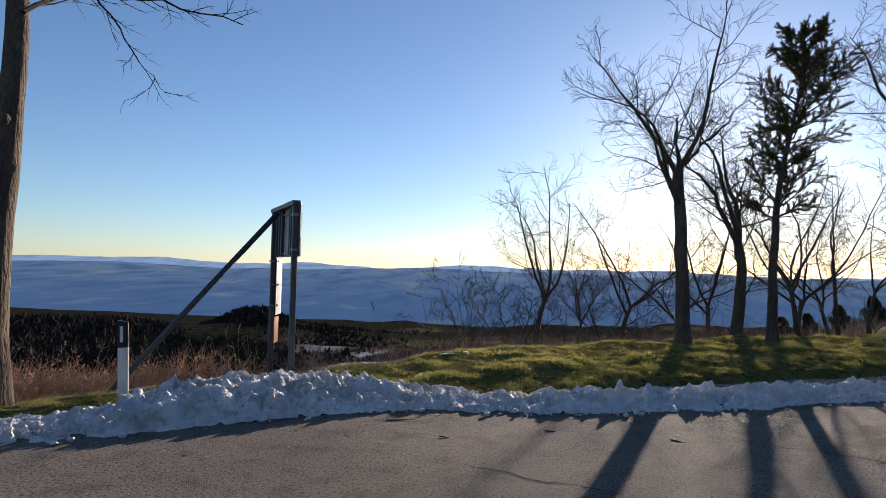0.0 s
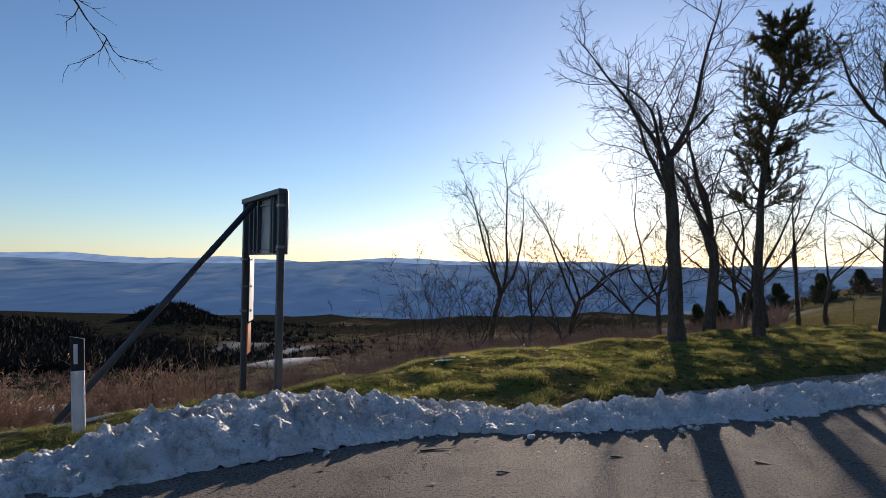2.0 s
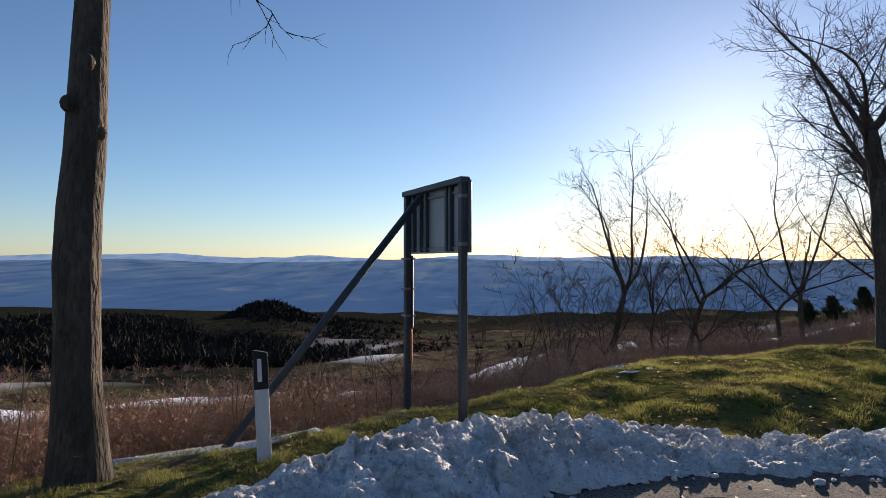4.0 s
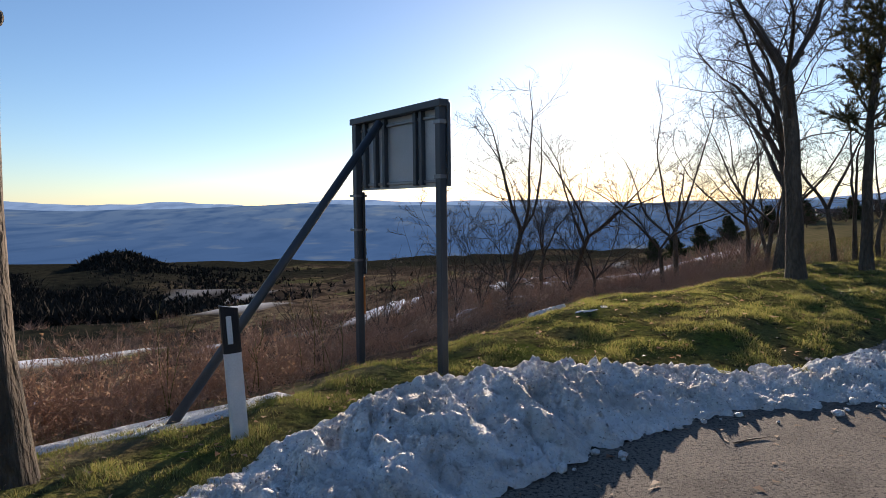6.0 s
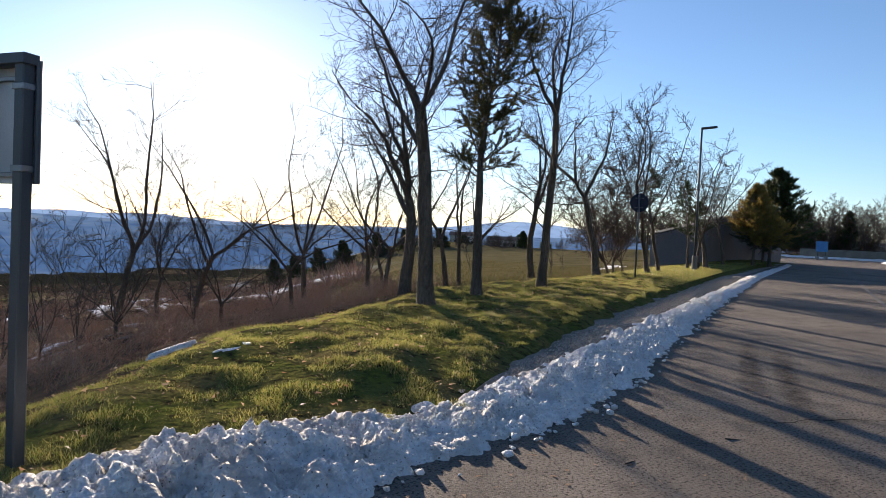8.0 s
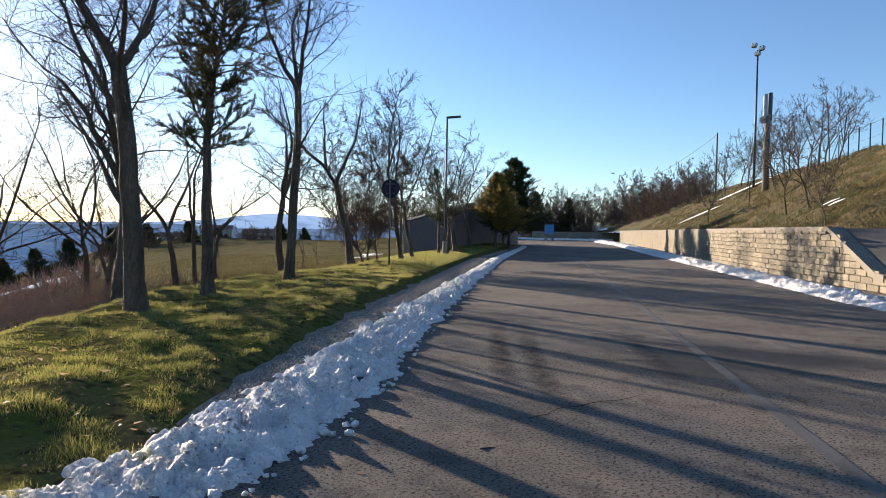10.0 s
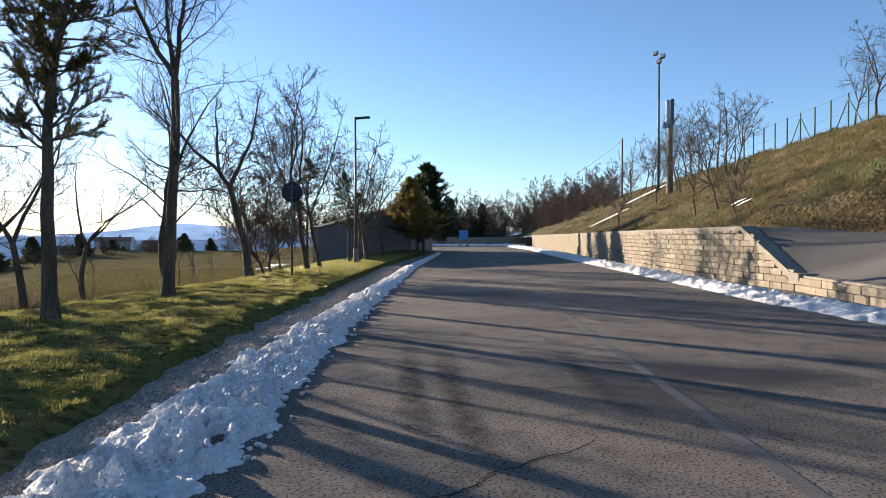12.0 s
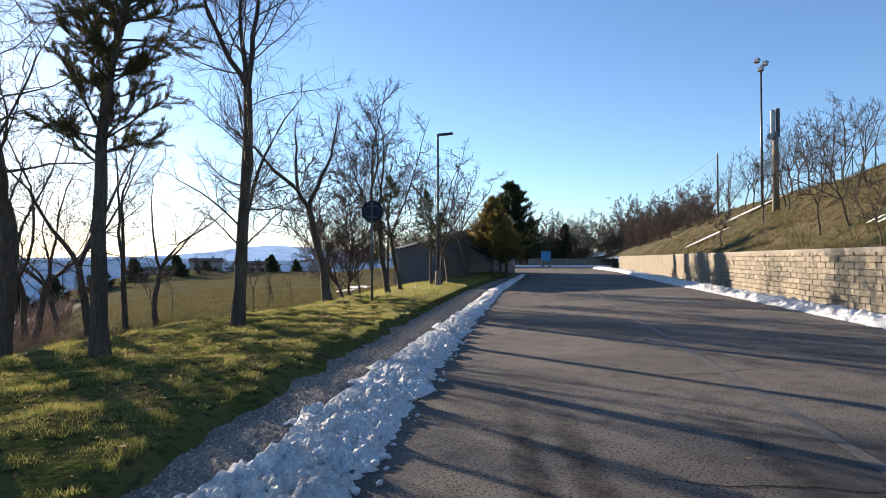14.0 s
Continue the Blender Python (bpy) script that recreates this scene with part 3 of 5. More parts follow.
def build_bank():
    xs = np.concatenate([np.arange(-10, 19, 1.0), np.arange(19, 30, 0.35), np.arange(30, 126, 0.9)])
    t = np.concatenate([np.linspace(0, 13, 40), [16, 24, 45, 80]])
    X = np.repeat(xs[:, None], len(t), 1)
    B = bank_foot(X)[1] + t[None]
    Y = wall_y(X) - B / 0.91
    Z = bank_height(X, B) * (1 - 0.4 * sst(95, 120, X))
    Z = Z + (0.22 * vnoise(X, Y, 0.35, 8.0) + 0.3 * vnoise(X, Y, 1.3, 9.0)) * sst(0.0, 1.5, np.repeat(t[None], len(xs), 0))
    ob = mesh_ob("ground_bank", np.stack([X, Y, Z], -1).reshape(-1, 3), grid_faces(len(xs), len(t)), M["bank"], smooth=True)
    tagged(ob, "steep grassy bank of dry brown and green turf above the wall", "embankment", kind="structure")
    xs = np.concatenate([np.arange(6, 18, 1.0), np.arange(18, 22.6, 0.2)])
    k = np.linspace(0, 1, 8)
    X = np.repeat(xs[:, None], 8, 1)
    foot, start = bank_foot(X)
    B = 0.33 + (start - 0.33 + 0.15) * k[None]
    low = np.interp(X, [18.9, 21.4], [0.44, 1.76])
    Z = low + (foot - low) * k[None] + 0.01
    ramp = mesh_ob("ramp", np.stack([X, wall_y(X) - B / 0.91, Z], -1).reshape(-1, 3), grid_faces(len(xs), 8), M["ramp"])
    tagged(ramp, "smooth grey concrete ramp behind the low wall", "ramp", kind="structure")
    rng = np.random.default_rng(5)
    N = 140000
    x, t = 17 + 63 * rng.random(N) ** 1.6, rng.uniform(0.1, 13, N)
    b = bank_foot(x)[1] + t
    y = wall_y(x) - b / 0.91
    z = bank_height(x, b) + (0.22 * vnoise(x, y, 0.35, 8.0) + 0.3 * vnoise(x, y, 1.3, 9.0)) * sst(0.0, 1.5, t) - 0.03
    keep = vnoise(x, y, 0.8, 31.0, 3) > -0.25
    blades("bank_grass", x[keep], y[keep], z[keep], rng, 0.08, 0.26, 0.018, M["drygrass"], "dry tufted grass on the steep bank", 1.3)


def blades(name, x, y, z, rng, h0, h1, w, material, label, lean=0.6, tall=1.0):
    n = len(x)
    a, t = rng.uniform(0, 2 * np.pi, n), rng.uniform(0, 2 * np.pi, n)
    h, l = rng.uniform(h0, h1, n) * tall, rng.uniform(0.1, lean, n)
    p = np.stack([x, y, z], 1)
    s = np.stack([np.cos(a), np.sin(a), np.zeros(n)], 1) * (w * rng.uniform(0.6, 1.3, n))[:, None] / 2
    tip = p + np.stack([np.cos(t) * l * h, np.sin(t) * l * h, h], 1)
    ob = tri_ob(name, np.stack([p - s, p + s, tip], 1), material)
    return tagged(ob, label, "grass", kind="stuff")


build_bank()


def build_walls():
    xs = [18.5, 18.9, 21.4] + list(np.arange(22, 96, 2.0))
    V, F = [], []
    for x in xs:
        y, h = float(wall_y(x)), float(np.interp(x, [18.9, 21.4], [0.46, 1.78]))
        V += [(x, y - 0.03, -0.1), (x, y - 0.03, h), (x + 0.12, y - 0.34, h), (x + 0.12, y - 0.34, -0.1)]
    for i in range(len(xs) - 1):
        for k in range(4):
            a, b = i * 4 + k, i * 4 + (k + 1) % 4
            F.append((a, b, b + 4, a + 4))
    F += [(3, 2, 1, 0)]
    wall = tagged(mesh_ob("wall_retaining", V, F, M["concrete"]), "weathered beige split-block concrete retaining wall with a sloping end", "retaining wall", kind="structure")
    V, F = [], []
    for i, x in enumerate((-10.0, 8.0, 14.0, 18.55)):
        y = float(wall_y(x))
        V += [(x, y - 0.03, -0.1), (x, y - 0.03, 0.44), (x + 0.1, y - 0.34, 0.44), (x + 0.1, y - 0.34, -0.1)]
    for i in range(3):
        for k in range(4):
            a, b = i * 4 + k, i * 4 + (k + 1) % 4
            F.append((a, b, b + 4, a + 4))
    low = tagged(mesh_ob("wall_low", V, F, M["concrete"]), "low beige block wall beside a concrete ramp", "low wall", kind="structure")
    return wall, low


wall_retaining, wall_low = build_walls()


def build_coping():
    V, F = [], []
    xs = [18.6, 18.95, 21.4] + list(np.arange(22, 95, 2.0))
    for x in xs:
        y, h = float(wall_y(x)), float(np.interp(x, [18.9, 21.4], [0.46, 1.78]))
        drop = 0.17 if x < 21.3 else 0.10
        V += [(x, y + 0.075, h - drop), (x, y + 0.075, h + 0.035), (x + 0.12, y - 0.38, h + 0.035), (x + 0.12, y - 0.38, h - drop)]
    for i in range(len(xs) - 1):
        for k in range(4):
            a, b = i * 4 + k, i * 4 + (k + 1) % 4
            F.append((a, b, b + 4, a + 4))
    F += [(3, 2, 1, 0)]
    ob = mesh_ob("coping", V, F, M["concrete"], wall_retaining, "plain concrete coping")


build_coping()


# ---- trees ----
def tube(V, F, pts, radii, sides):
    base, n = len(V), len(pts)
    for i in range(n):
        d = (pts[min(i + 1, n - 1)] - pts[max(i - 1, 0)]).normalized()
        u = d.orthogonal().normalized()
        w = d.cross(u)
        for k in range(sides):
            a = 2 * math.pi * k / sides
            V.append(pts[i] + (u * math.cos(a) + w * math.sin(a)) * radii[i])
    for i in range(n - 1):
        for k in range(sides):
            a, b = base + i * sides + k, base + i * sides + (k + 1) % sides
            F.append((a, b, b + sides, a + sides))


def grow(rng, p, d, length, segs, wob, up):
    pts = [p.copy()]
    d = d.normalized()
    for _ in range(segs):
        d = (d + Vector((rng.gauss(0, wob), rng.gauss(0, wob), rng.gauss(0, wob) + up))).normalized()
        p = p + d * (length / segs)
        pts.append(p.copy())
    return pts


def spot(pts, t):
    f = t * (len(pts) - 1)
    i = min(int(f), len(pts) - 2)
    return pts[i].lerp(pts[i + 1], f - i), (pts[i + 1] - pts[i]).normalized()


def side_way(rng, d, angle):
    u = d.orthogonal().normalized()
    u = Matrix.Rotation(rng.uniform(0, 2 * math.pi), 3, d) @ u
    return (d * math.cos(angle) + u * math.sin(angle)).normalized()


def bare_tree(name, x, y, z, height, radius, seed, fork=0.5, leaders=2, limbs=9, twigs=8, shoots=5, lean=(0, 0), spread=0.5, label="", low=0.25, group="roadside trees", thick=1.0, reach=1.0, skin=None, up=0.035, bend=0.07):
    """Trunk, leaders, limbs, twigs and shoots, each level wandering more than the last."""
    rng = random.Random(seed)
    ob = empty(name, x, y, z, label or "leafless deciduous tree with grey bark and fine twigs", "tree", group)
    V, F = [], []
    trunk = grow(rng, Vector((0, 0, -0.15)), Vector((lean[0], lean[1], 1)), height * fork + 0.15, 11, bend, 0.04)
    rad = [radius * (1.4 if i == 0 else 1.1 if i == 1 else 1 - 0.03 * i + rng.uniform(-0.04, 0.04)) for i in range(12)]
    tube(V, F, trunk, rad, 10)
    mesh_ob("trunk", V, F, M["bark"], ob, smooth=True)
    V, F = [], []
    stems = []
    turn = rng.uniform(0, 6.28)
    for k in range(leaders):
        p, d = spot(trunk, 1.0 if k < 3 else rng.uniform(0.75, 0.97))
        a = spread * rng.uniform(0.55, 1.0) if leaders > 1 else 0.08
        u = Matrix.Rotation(turn + 6.283 * k / leaders + rng.uniform(-0.5, 0.5), 3, d) @ d.orthogonal().normalized()
        w = d * math.cos(a) + u * math.sin(a)
        pts = grow(rng, p, w, height * (1 - fork) * rng.uniform(0.82, 1.02), 10, 0.13, 0.045)
        r0 = radius * (0.72 if leaders == 1 else 0.6 if leaders == 2 else 0.5 if leaders < 5 else 0.36)
        tube(V, F, pts, [r0 * (1 - 0.9 * i / 10) for i in range(11)], 7)
        stems.append((pts, r0, height * (1 - fork), 0.10))
    stems.append((trunk, radius * 0.75, height * fork, low / max(fork, 0.05)))
    for pts, r0, L, t0 in stems:
        count = limbs if pts is not trunk else max(1, int(limbs * (fork - low) / (1 - fork)))
        for i in range(count):
            t = t0 + (0.97 - t0) * (i + rng.random()) / count
            p, d = spot(pts, min(t, 0.98))
            l1 = height * reach * rng.uniform(0.13, 0.27) * (1.2 - 0.75 * t if pts is not trunk else 1.15)
            b1 = grow(rng, p, side_way(rng, d, rng.uniform(0.65, 1.2)), l1, 8, 0.13, up)
            r1 = max(0.011 * thick, r0 * (1 - 0.75 * t) * rng.uniform(0.26, 0.4))
            tube(V, F, b1, [r1 * (1 - 0.82 * j / 8) for j in range(9)], 5)
            for j in range(twigs):
                t2 = 0.12 + 0.86 * (j + rng.random()) / twigs
                p2, d2 = spot(b1, min(t2, 0.98))
                l2 = l1 * rng.uniform(0.25, 0.55) * (1.2 - 0.65 * t2)
                b2 = grow(rng, p2, side_way(rng, d2, rng.uniform(0.55, 1.1)), l2, 5, 0.2, 0.05)
                r2 = max(0.0052 * thick, r1 * 0.36)
                tube(V, F, b2, [r2 * (1 - 0.75 * q / 5) for q in range(6)], 4)
                for q in range(shoots):
                    p3, d3 = spot(b2, 0.12 + 0.86 * (q + rng.random()) / shoots)
                    b3 = grow(rng, p3, side_way(rng, d3, rng.uniform(0.5, 1.0)), l2 * rng.uniform(0.25, 0.6), 2, 0.18, 0.06)
                    tube(V, F, b3, [0.0038 * thick, 0.003 * thick, 0.0018 * thick], 3)
    mesh_ob("crown", V, F, skin or M["twig"], ob)
    return ob


def needle_tris(rng, pts, n, length, out):
    res = []
    for _ in range(n):
        p, d = spot(pts, rng.random())
        w = side_way(rng, d, rng.uniform(0.4, 1.1)) + Vector((0, 0, 0.25))
        s = side_way(rng, d, 1.5) * length * 0.09
        q = p + side_way(rng, d, 1.5) * out * rng.random()
        res.append((q - s, q + s, q + w * length * rng.uniform(0.6, 1.2)))
    return res


def conifer(name, x, y, z, height, radius, seed, low, reach, branches, per, nlen, material, label, dense=1.0, lean=(0, 0)):
    rng = random.Random(seed)
    ob = empty(name, x, y, z, label, "conifer", "roadside trees")
    V, F = [], []
    trunk = grow(rng, Vector((0, 0, -0.15)), Vector((lean[0], lean[1], 1)), height, 10, 0.045, 0.08)
    tube(V, F, trunk, [radius * (1.3 if i == 0 else 1 - 0.09 * i) for i in range(11)], 8)
    mesh_ob("trunk", V, F, M["bark"], ob, smooth=True)
    V, F, T = [], [], []
    for i in range(branches):
        t = low + (0.99 - low) * (i + rng.random()) / branches
        p, d = spot(trunk, min(t, 0.99))
        l1 = reach * (1.08 - ((t - low) / (1 - low)) ** (1.0 if dense >= 1 else 1.7)) * rng.uniform(0.5, 1.1)
        b1 = grow(rng, p, side_way(rng, Vector((0, 0, 1)), rng.uniform(1.05, 1.5)), l1, 6, 0.09, 0.04)
        tube(V, F, b1, [radius * 0.22 * (1 - 0.85 * j / 6) for j in range(7)], 4)
        for j in range(7):
            p2, d2 = spot(b1, 0.25 + 0.74 * (j + rng.random()) / 7)
            b2 = grow(rng, p2, side_way(rng, d2, rng.uniform(0.4, 0.9)), l1 * 0.33 + 0.1, 3, 0.12, 0.05)
            tube(V, F, b2, [0.009, 0.007, 0.005, 0.003], 3)
            T += needle_tris(rng, b2, per, nlen, 0.03)
    limbs = mesh_ob("limb", V, F, M["twig"], ob)
    tri_ob("crown", np.array([[tuple(v) for v in t] for t in T]), material, ob)
    return ob


def ragged_pine(name, x, y, z, height, radius, seed, label):
    """A roadside pine: bare trunk, one low whorl, a gap, then a dense crown drawn out to one side."""
    rng = random.Random(seed)
    ob = empty(name, x, y, z, label, "conifer", "roadside trees")
    V, F = [], []
    trunk = grow(rng, Vector((0, 0, -0.15)), Vector((-0.05, 0.03, 1)), height, 12, 0.06, 0.06)
    tube(V, F, trunk, [radius * (1.4 if i == 0 else 1 - 0.075 * i) for i in range(13)], 9)
    mesh_ob("trunk", V, F, M["bark"], ob, smooth=True)
    V, F, T = [], [], []
    tiers = [(rng.uniform(0.38, 0.45), rng.uniform(0.7, 1.15)) for _ in range(11)]
    tiers += [(t, (1.35 - 1.0 * abs(t - 0.68) / 0.33) * rng.uniform(0.5, 1.1)) for t in (0.5 + 0.49 * (i + rng.random()) / 74 for i in range(74))]
    for t, l1 in tiers:
        p, d = spot(trunk, min(t, 0.99))
        way = side_way(rng, Vector((0, 0, 1)), rng.uniform(1.0, 1.5))
        side = way.dot(Vector((0.85, -0.5, 0)))
        l1 *= 1 + 0.4 * max(0, side) * (t > 0.6)
        b1 = grow(rng, p, way, l1, 6, 0.11, 0.07)
        tube(V, F, b1, [radius * 0.2 * (1 - 0.85 * j / 6) for j in range(7)], 4)
        for j in range(12):
            p2, d2 = spot(b1, 0.3 + 0.69 * (j + rng.random()) / 12)
            b2 = grow(rng, p2, side_way(rng, d2, rng.uniform(0.4, 1.0)), 0.12 + l1 * rng.uniform(0.1, 0.3), 3, 0.14, 0.06)
            tube(V, F, b2, [0.008, 0.006, 0.005, 0.003], 3)
            T += needle_tris(rng, b2, 95, 0.062, 0.03)
    mesh_ob("limb", V, F, M["twig"], ob)
    tri_ob("crown", np.array([[tuple(v) for v in t] for t in T]), M["pine"], ob)
    return ob


def on(x, y):
    return float(gz(x, y))


near_tree = bare_tree("bare_tree", -5.70, 8.46, -0.06, 9.5, 0.19, 11, 0.52, 3, 7, 6, 4, (0.01, 0.02), 0.35, "tall leafless roadside tree with a pale sunlit trunk", 0.51, bend=0.03)


def trunk_knots(parent, spots):
    """Burrs and cut branch stubs on a trunk."""
    for k, (turn, z, r) in enumerate(spots):
        rg = random.Random(50 + k)
        bm = bmesh.new()
        bmesh.ops.create_icosphere(bm, subdivisions=2, radius=r)
        for v in bm.verts:
            v.co *= 1 + 0.25 * noise.noise(v.co * 14 + Vector((k, 0, 0)))
            v.co.z *= 1.3
        a = radians(turn)
        bm.transform(Matrix.Translation((0.165 * math.cos(a) + 0.01 * z, 0.165 * math.sin(a) + 0.02 * z, z)))
        part("knot", bm, M["bark"], parent, "rough burr where a branch was lost", True)


trunk_knots(near_tree, ((-170, 1.95, 0.06), (-20, 2.75, 0.045), (-60, 3.3, 0.05), (-150, 3.0, 0.055), (-100, 1.2, 0.04)))


def hanging_limb(parent, pts, r, seed, count):
    """A long limb through given places, with fine twigs."""
    rng = random.Random(seed)
    base = parent.location
    P = [Vector(p) - base for p in pts]
    fine = []
    for i in range(len(P) - 1):
        for k in range(4):
            fine.append(P[i].lerp(P[i + 1], k / 4) + Vector([rng.gauss(0, 0.02) for _ in range(3)]))
    fine.append(P[-1])
    V, F = [], []
    tube(V, F, fine, [r * (1 - 0.85 * i / len(fine)) for i in range(len(fine))], 5)
    for i in range(count):
        p, d = spot(fine, 0.2 + 0.79 * (i + rng.random()) / count)
        b = grow(rng, p, side_way(rng, d, rng.uniform(0.4, 0.9)), rng.uniform(0.25, 0.7), 4, 0.13, 0.06)
        tube(V, F, b, [0.007, 0.006, 0.005, 0.004, 0.002], 4)
        for j in range(4):
            p2, d2 = spot(b, 0.2 + 0.78 * (j + rng.random()) / 4)
            b2 = grow(rng, p2, side_way(rng, d2, 0.7), rng.uniform(0.1, 0.25), 2, 0.14, 0.08)
            tube(V, F, b2, [0.004, 0.003, 0.0015], 3)
    mesh_ob("limb", V, F, M["twig"], parent)


debris()
hanging_limb(near_tree, [(-5.65, 8.6, 4.6), (-5.75, 9.5, 5.25), (-4.8, 10.05, 5.3), (-3.7, 10.3, 5.0)], 0.035, 3, 16)
hanging_limb(near_tree, [(-5.7, 9.5, 5.5), (-5.38, 9.75, 5.0), (-5.0, 9.88, 4.4), (-4.58, 9.97, 3.91)], 0.018, 4, 7)
hanging_limb(near_tree, [(-5.7, 8.6, 5.0), (-6.2, 9.6, 5.9), (-5.2, 10.5, 6.0)], 0.03, 5, 12)

bare_tree("bare_tree", 3.2, 15.25, 0.18, 7.3, 0.155, 21, 0.50, 6, 10, 8, 5, (-0.03, 0.0), 0.8, "tall leafless tree with a broad fan of limbs above the lawn", 0.47, thick=0.95, reach=1.1)
ragged_pine("pine_tree", 5.2, 16.35, 0.23, 7.1, 0.115, 31, "slender dark pine with a leaning ragged crown and bare lower trunk")
bare_tree("bare_tree", 8.85, 18.2, 0.22, 7.9, 0.125, 41, 0.58, 3, 14, 9, 5, (0.02, 0), 0.4, "slim leafless tree with long level wandering limbs", 0.17, thick=0.95, reach=1.15, bend=0.04)
bare_tree("bare_tree", 5.3, 19.4, on(5.3, 19.4), 7.0, 0.16, 51, 0.36, 4, 12, 9, 5, (-0.02, 0), 0.6, "dark leafless tree with long arching limbs", 0.15, thick=0.95, reach=1.35)
bare_tree("bare_tree", 7.0, 20.0, on(7.0, 20.0), 4.6, 0.08, 52, 0.3, 2, 8, 7, 4, (-0.1, 0), 0.6)
bare_tree("bare_tree", 8.6, 21.6, on(8.6, 21.6), 5.2, 0.07, 53, 0.3, 2, 9, 7, 4, (0, 0), 0.5)
bare_tree("bare_tree", 9.6, 22.1, on(9.6, 22.1), 4.6, 0.07, 54, 0.3, 3, 7, 7, 4, (0, 0), 0.6)
bare_tree("bare_tree", 12.4, 22.4, on(12.4, 22.4), 7.0, 0.13, 61, 0.35, 3, 11, 8, 5, (-0.04, 0), 0.5, thick=0.9, reach=1.1)
bare_tree("bare_tree", 15.3, 21.95, on(15.3, 21.95), 7.2, 0.15, 72, 0.42, 3, 11, 8, 5, (-0.10, 0.22), 0.95, "leafless tree with a leaning crooked trunk forking wide", 0.36, thick=1.0, reach=1.1)
# multi-stemmed shrubs and the trees further down the verge
for i, (x, y, h, r, ld) in enumerate(((16.6, 22.5, 5.6, 0.06, 9), (17.5, 23.0, 5.8, 0.06, 9), (17.1, 23.7, 5.2, 0.05, 8), (18.3, 23.2, 5.0, 0.05, 7))):
    bare_tree("shrub", x, y, on(x, y), h, r, 80 + i, 0.1, ld, 9, 8, 4, (0, 0), 0.42, "brown multi-stemmed leafless shrub on the verge", 0.05, "verge shrubs", 1.7, skin=M["woodtwig"])
bare_tree("bare_tree", 19.0, 22.5, 0.22, 7.8, 0.11, 91, 0.35, 4, 11, 9, 5, (-0.03, 0.1), 0.75, thick=1.4, reach=1.15)
bare_tree("bare_tree", 20.7, 23.2, 0.22, 7.4, 0.09, 92, 0.3, 3, 10, 9, 5, (0, 0), 0.6, thick=1.4)
conifer("pine_tree", 21.6, 24.6, on(21.6, 24.6), 4.9, 0.08, 93, 0.3, 1.1, 34, 22, 0.14, M["needle"], "small dark pine between bare trees", 0.9)
conifer("pine_tree", 25.9, 25.3, on(25.9, 25.3), 4.6, 0.08, 94, 0.3, 1.0, 30, 22, 0.14, M["needle"], "small dark pine beside the lamp", 0.9)
bare_tree("bare_tree", 26.6, 25.2, 0.2, 6.8, 0.09, 95, 0.3, 4, 9, 9, 5, (0, 0), 0.6, thick=1.5)
bare_tree("bare_tree", 28.2, 25.7, 0.2, 7.8, 0.13, 96, 0.4, 5, 10, 9, 5, (0.03, -0.03), 0.9, thick=1.6, reach=1.15)
conifer("pine_tree", 28.6, 26.4, on(28.6, 26.4), 3.8, 0.07, 97, 0.5, 0.9, 26, 22, 0.14, M["needle"], "dark ivy-like pine crown behind a bare tree", 0.9)
bare_tree("bare_tree", 34.8, 28.7, 0.2, 7.0, 0.11, 98, 0.35, 3, 10, 9, 5, (0, 0), 0.6, thick=1.8)
conifer("conifer", 41.0, 30.2, 0.1, 5.8, 0.12, 101, 0.25, 2.3, 110, 34, 0.3, M["rust"], "rusty orange-brown conifer with drooping sprays", 1.0)
conifer("conifer", 44.8, 31.0, 0.1, 7.4, 0.14, 102, 0.2, 3.3, 140, 34, 0.3, M["needle"], "dark green conical conifer by the road", 1.0)
conifer("conifer", 50.5, 34.6, 0.1, 6.4, 0.13, 103, 0.15, 2.3, 90, 26, 0.26, M["needle"], "dark green bushy conifer by the road", 1.0)
conifer("conifer", 56, 37.5, 0.0, 5.4, 0.13, 104, 0.1, 2.4, 80, 26, 0.26, M["needle"], "dark green bushy conifer by the road", 1.0)

for x, y, h in ((114, 61.5, 9.5), (118, 57, 8.5), (112, 67, 9.0)):
    conifer("conifer", x, y, -0.2, h, 0.2, int(x), 0.1, 3.2, 80, 26, 0.4, M["needle"], "dark evergreen at the edge of the bare woods", 1.0)

# trees on the slope below the lawn
for i, (x, y, h, r, fork, ld, sp) in enumerate((
    (0.0, 27.9, 7.6, 0.13, 0.3, 1, 0.4), (3.8, 34.4, 8.4, 0.14, 0.3, 2, 0.35), (1.9, 32.0, 5.2, 0.09, 0.3, 2, 0.5),
    (7.2, 30.5, 8.6, 0.12, 0.22, 4, 1.0), (9.8, 28.5, 7.4, 0.11, 0.22, 4, 1.0), (11.5, 33.0, 8.6, 0.12, 0.25, 4, 0.9), (5.4, 27.2, 6.0, 0.09, 0.2, 4, 1.0),
    (14.0, 36.0, 7.4, 0.11, 0.25, 3, 0.8), (-0.6, 24.0, 3.6, 0.06, 0.1, 5, 0.9), (2.4, 25.2, 4.2, 0.07, 0.12, 5, 0.9),
)):
    bare_tree("bare_tree", x, y, on(x, y), h * 1.1, r, 120 + i, fork, max(ld, 4), 12, 8, 5, (0, 0), max(sp, 0.85), "spreading leafless tree on the slope below the lawn", 0.12, "slope trees", 1.0, 1.35, None, 0.04)
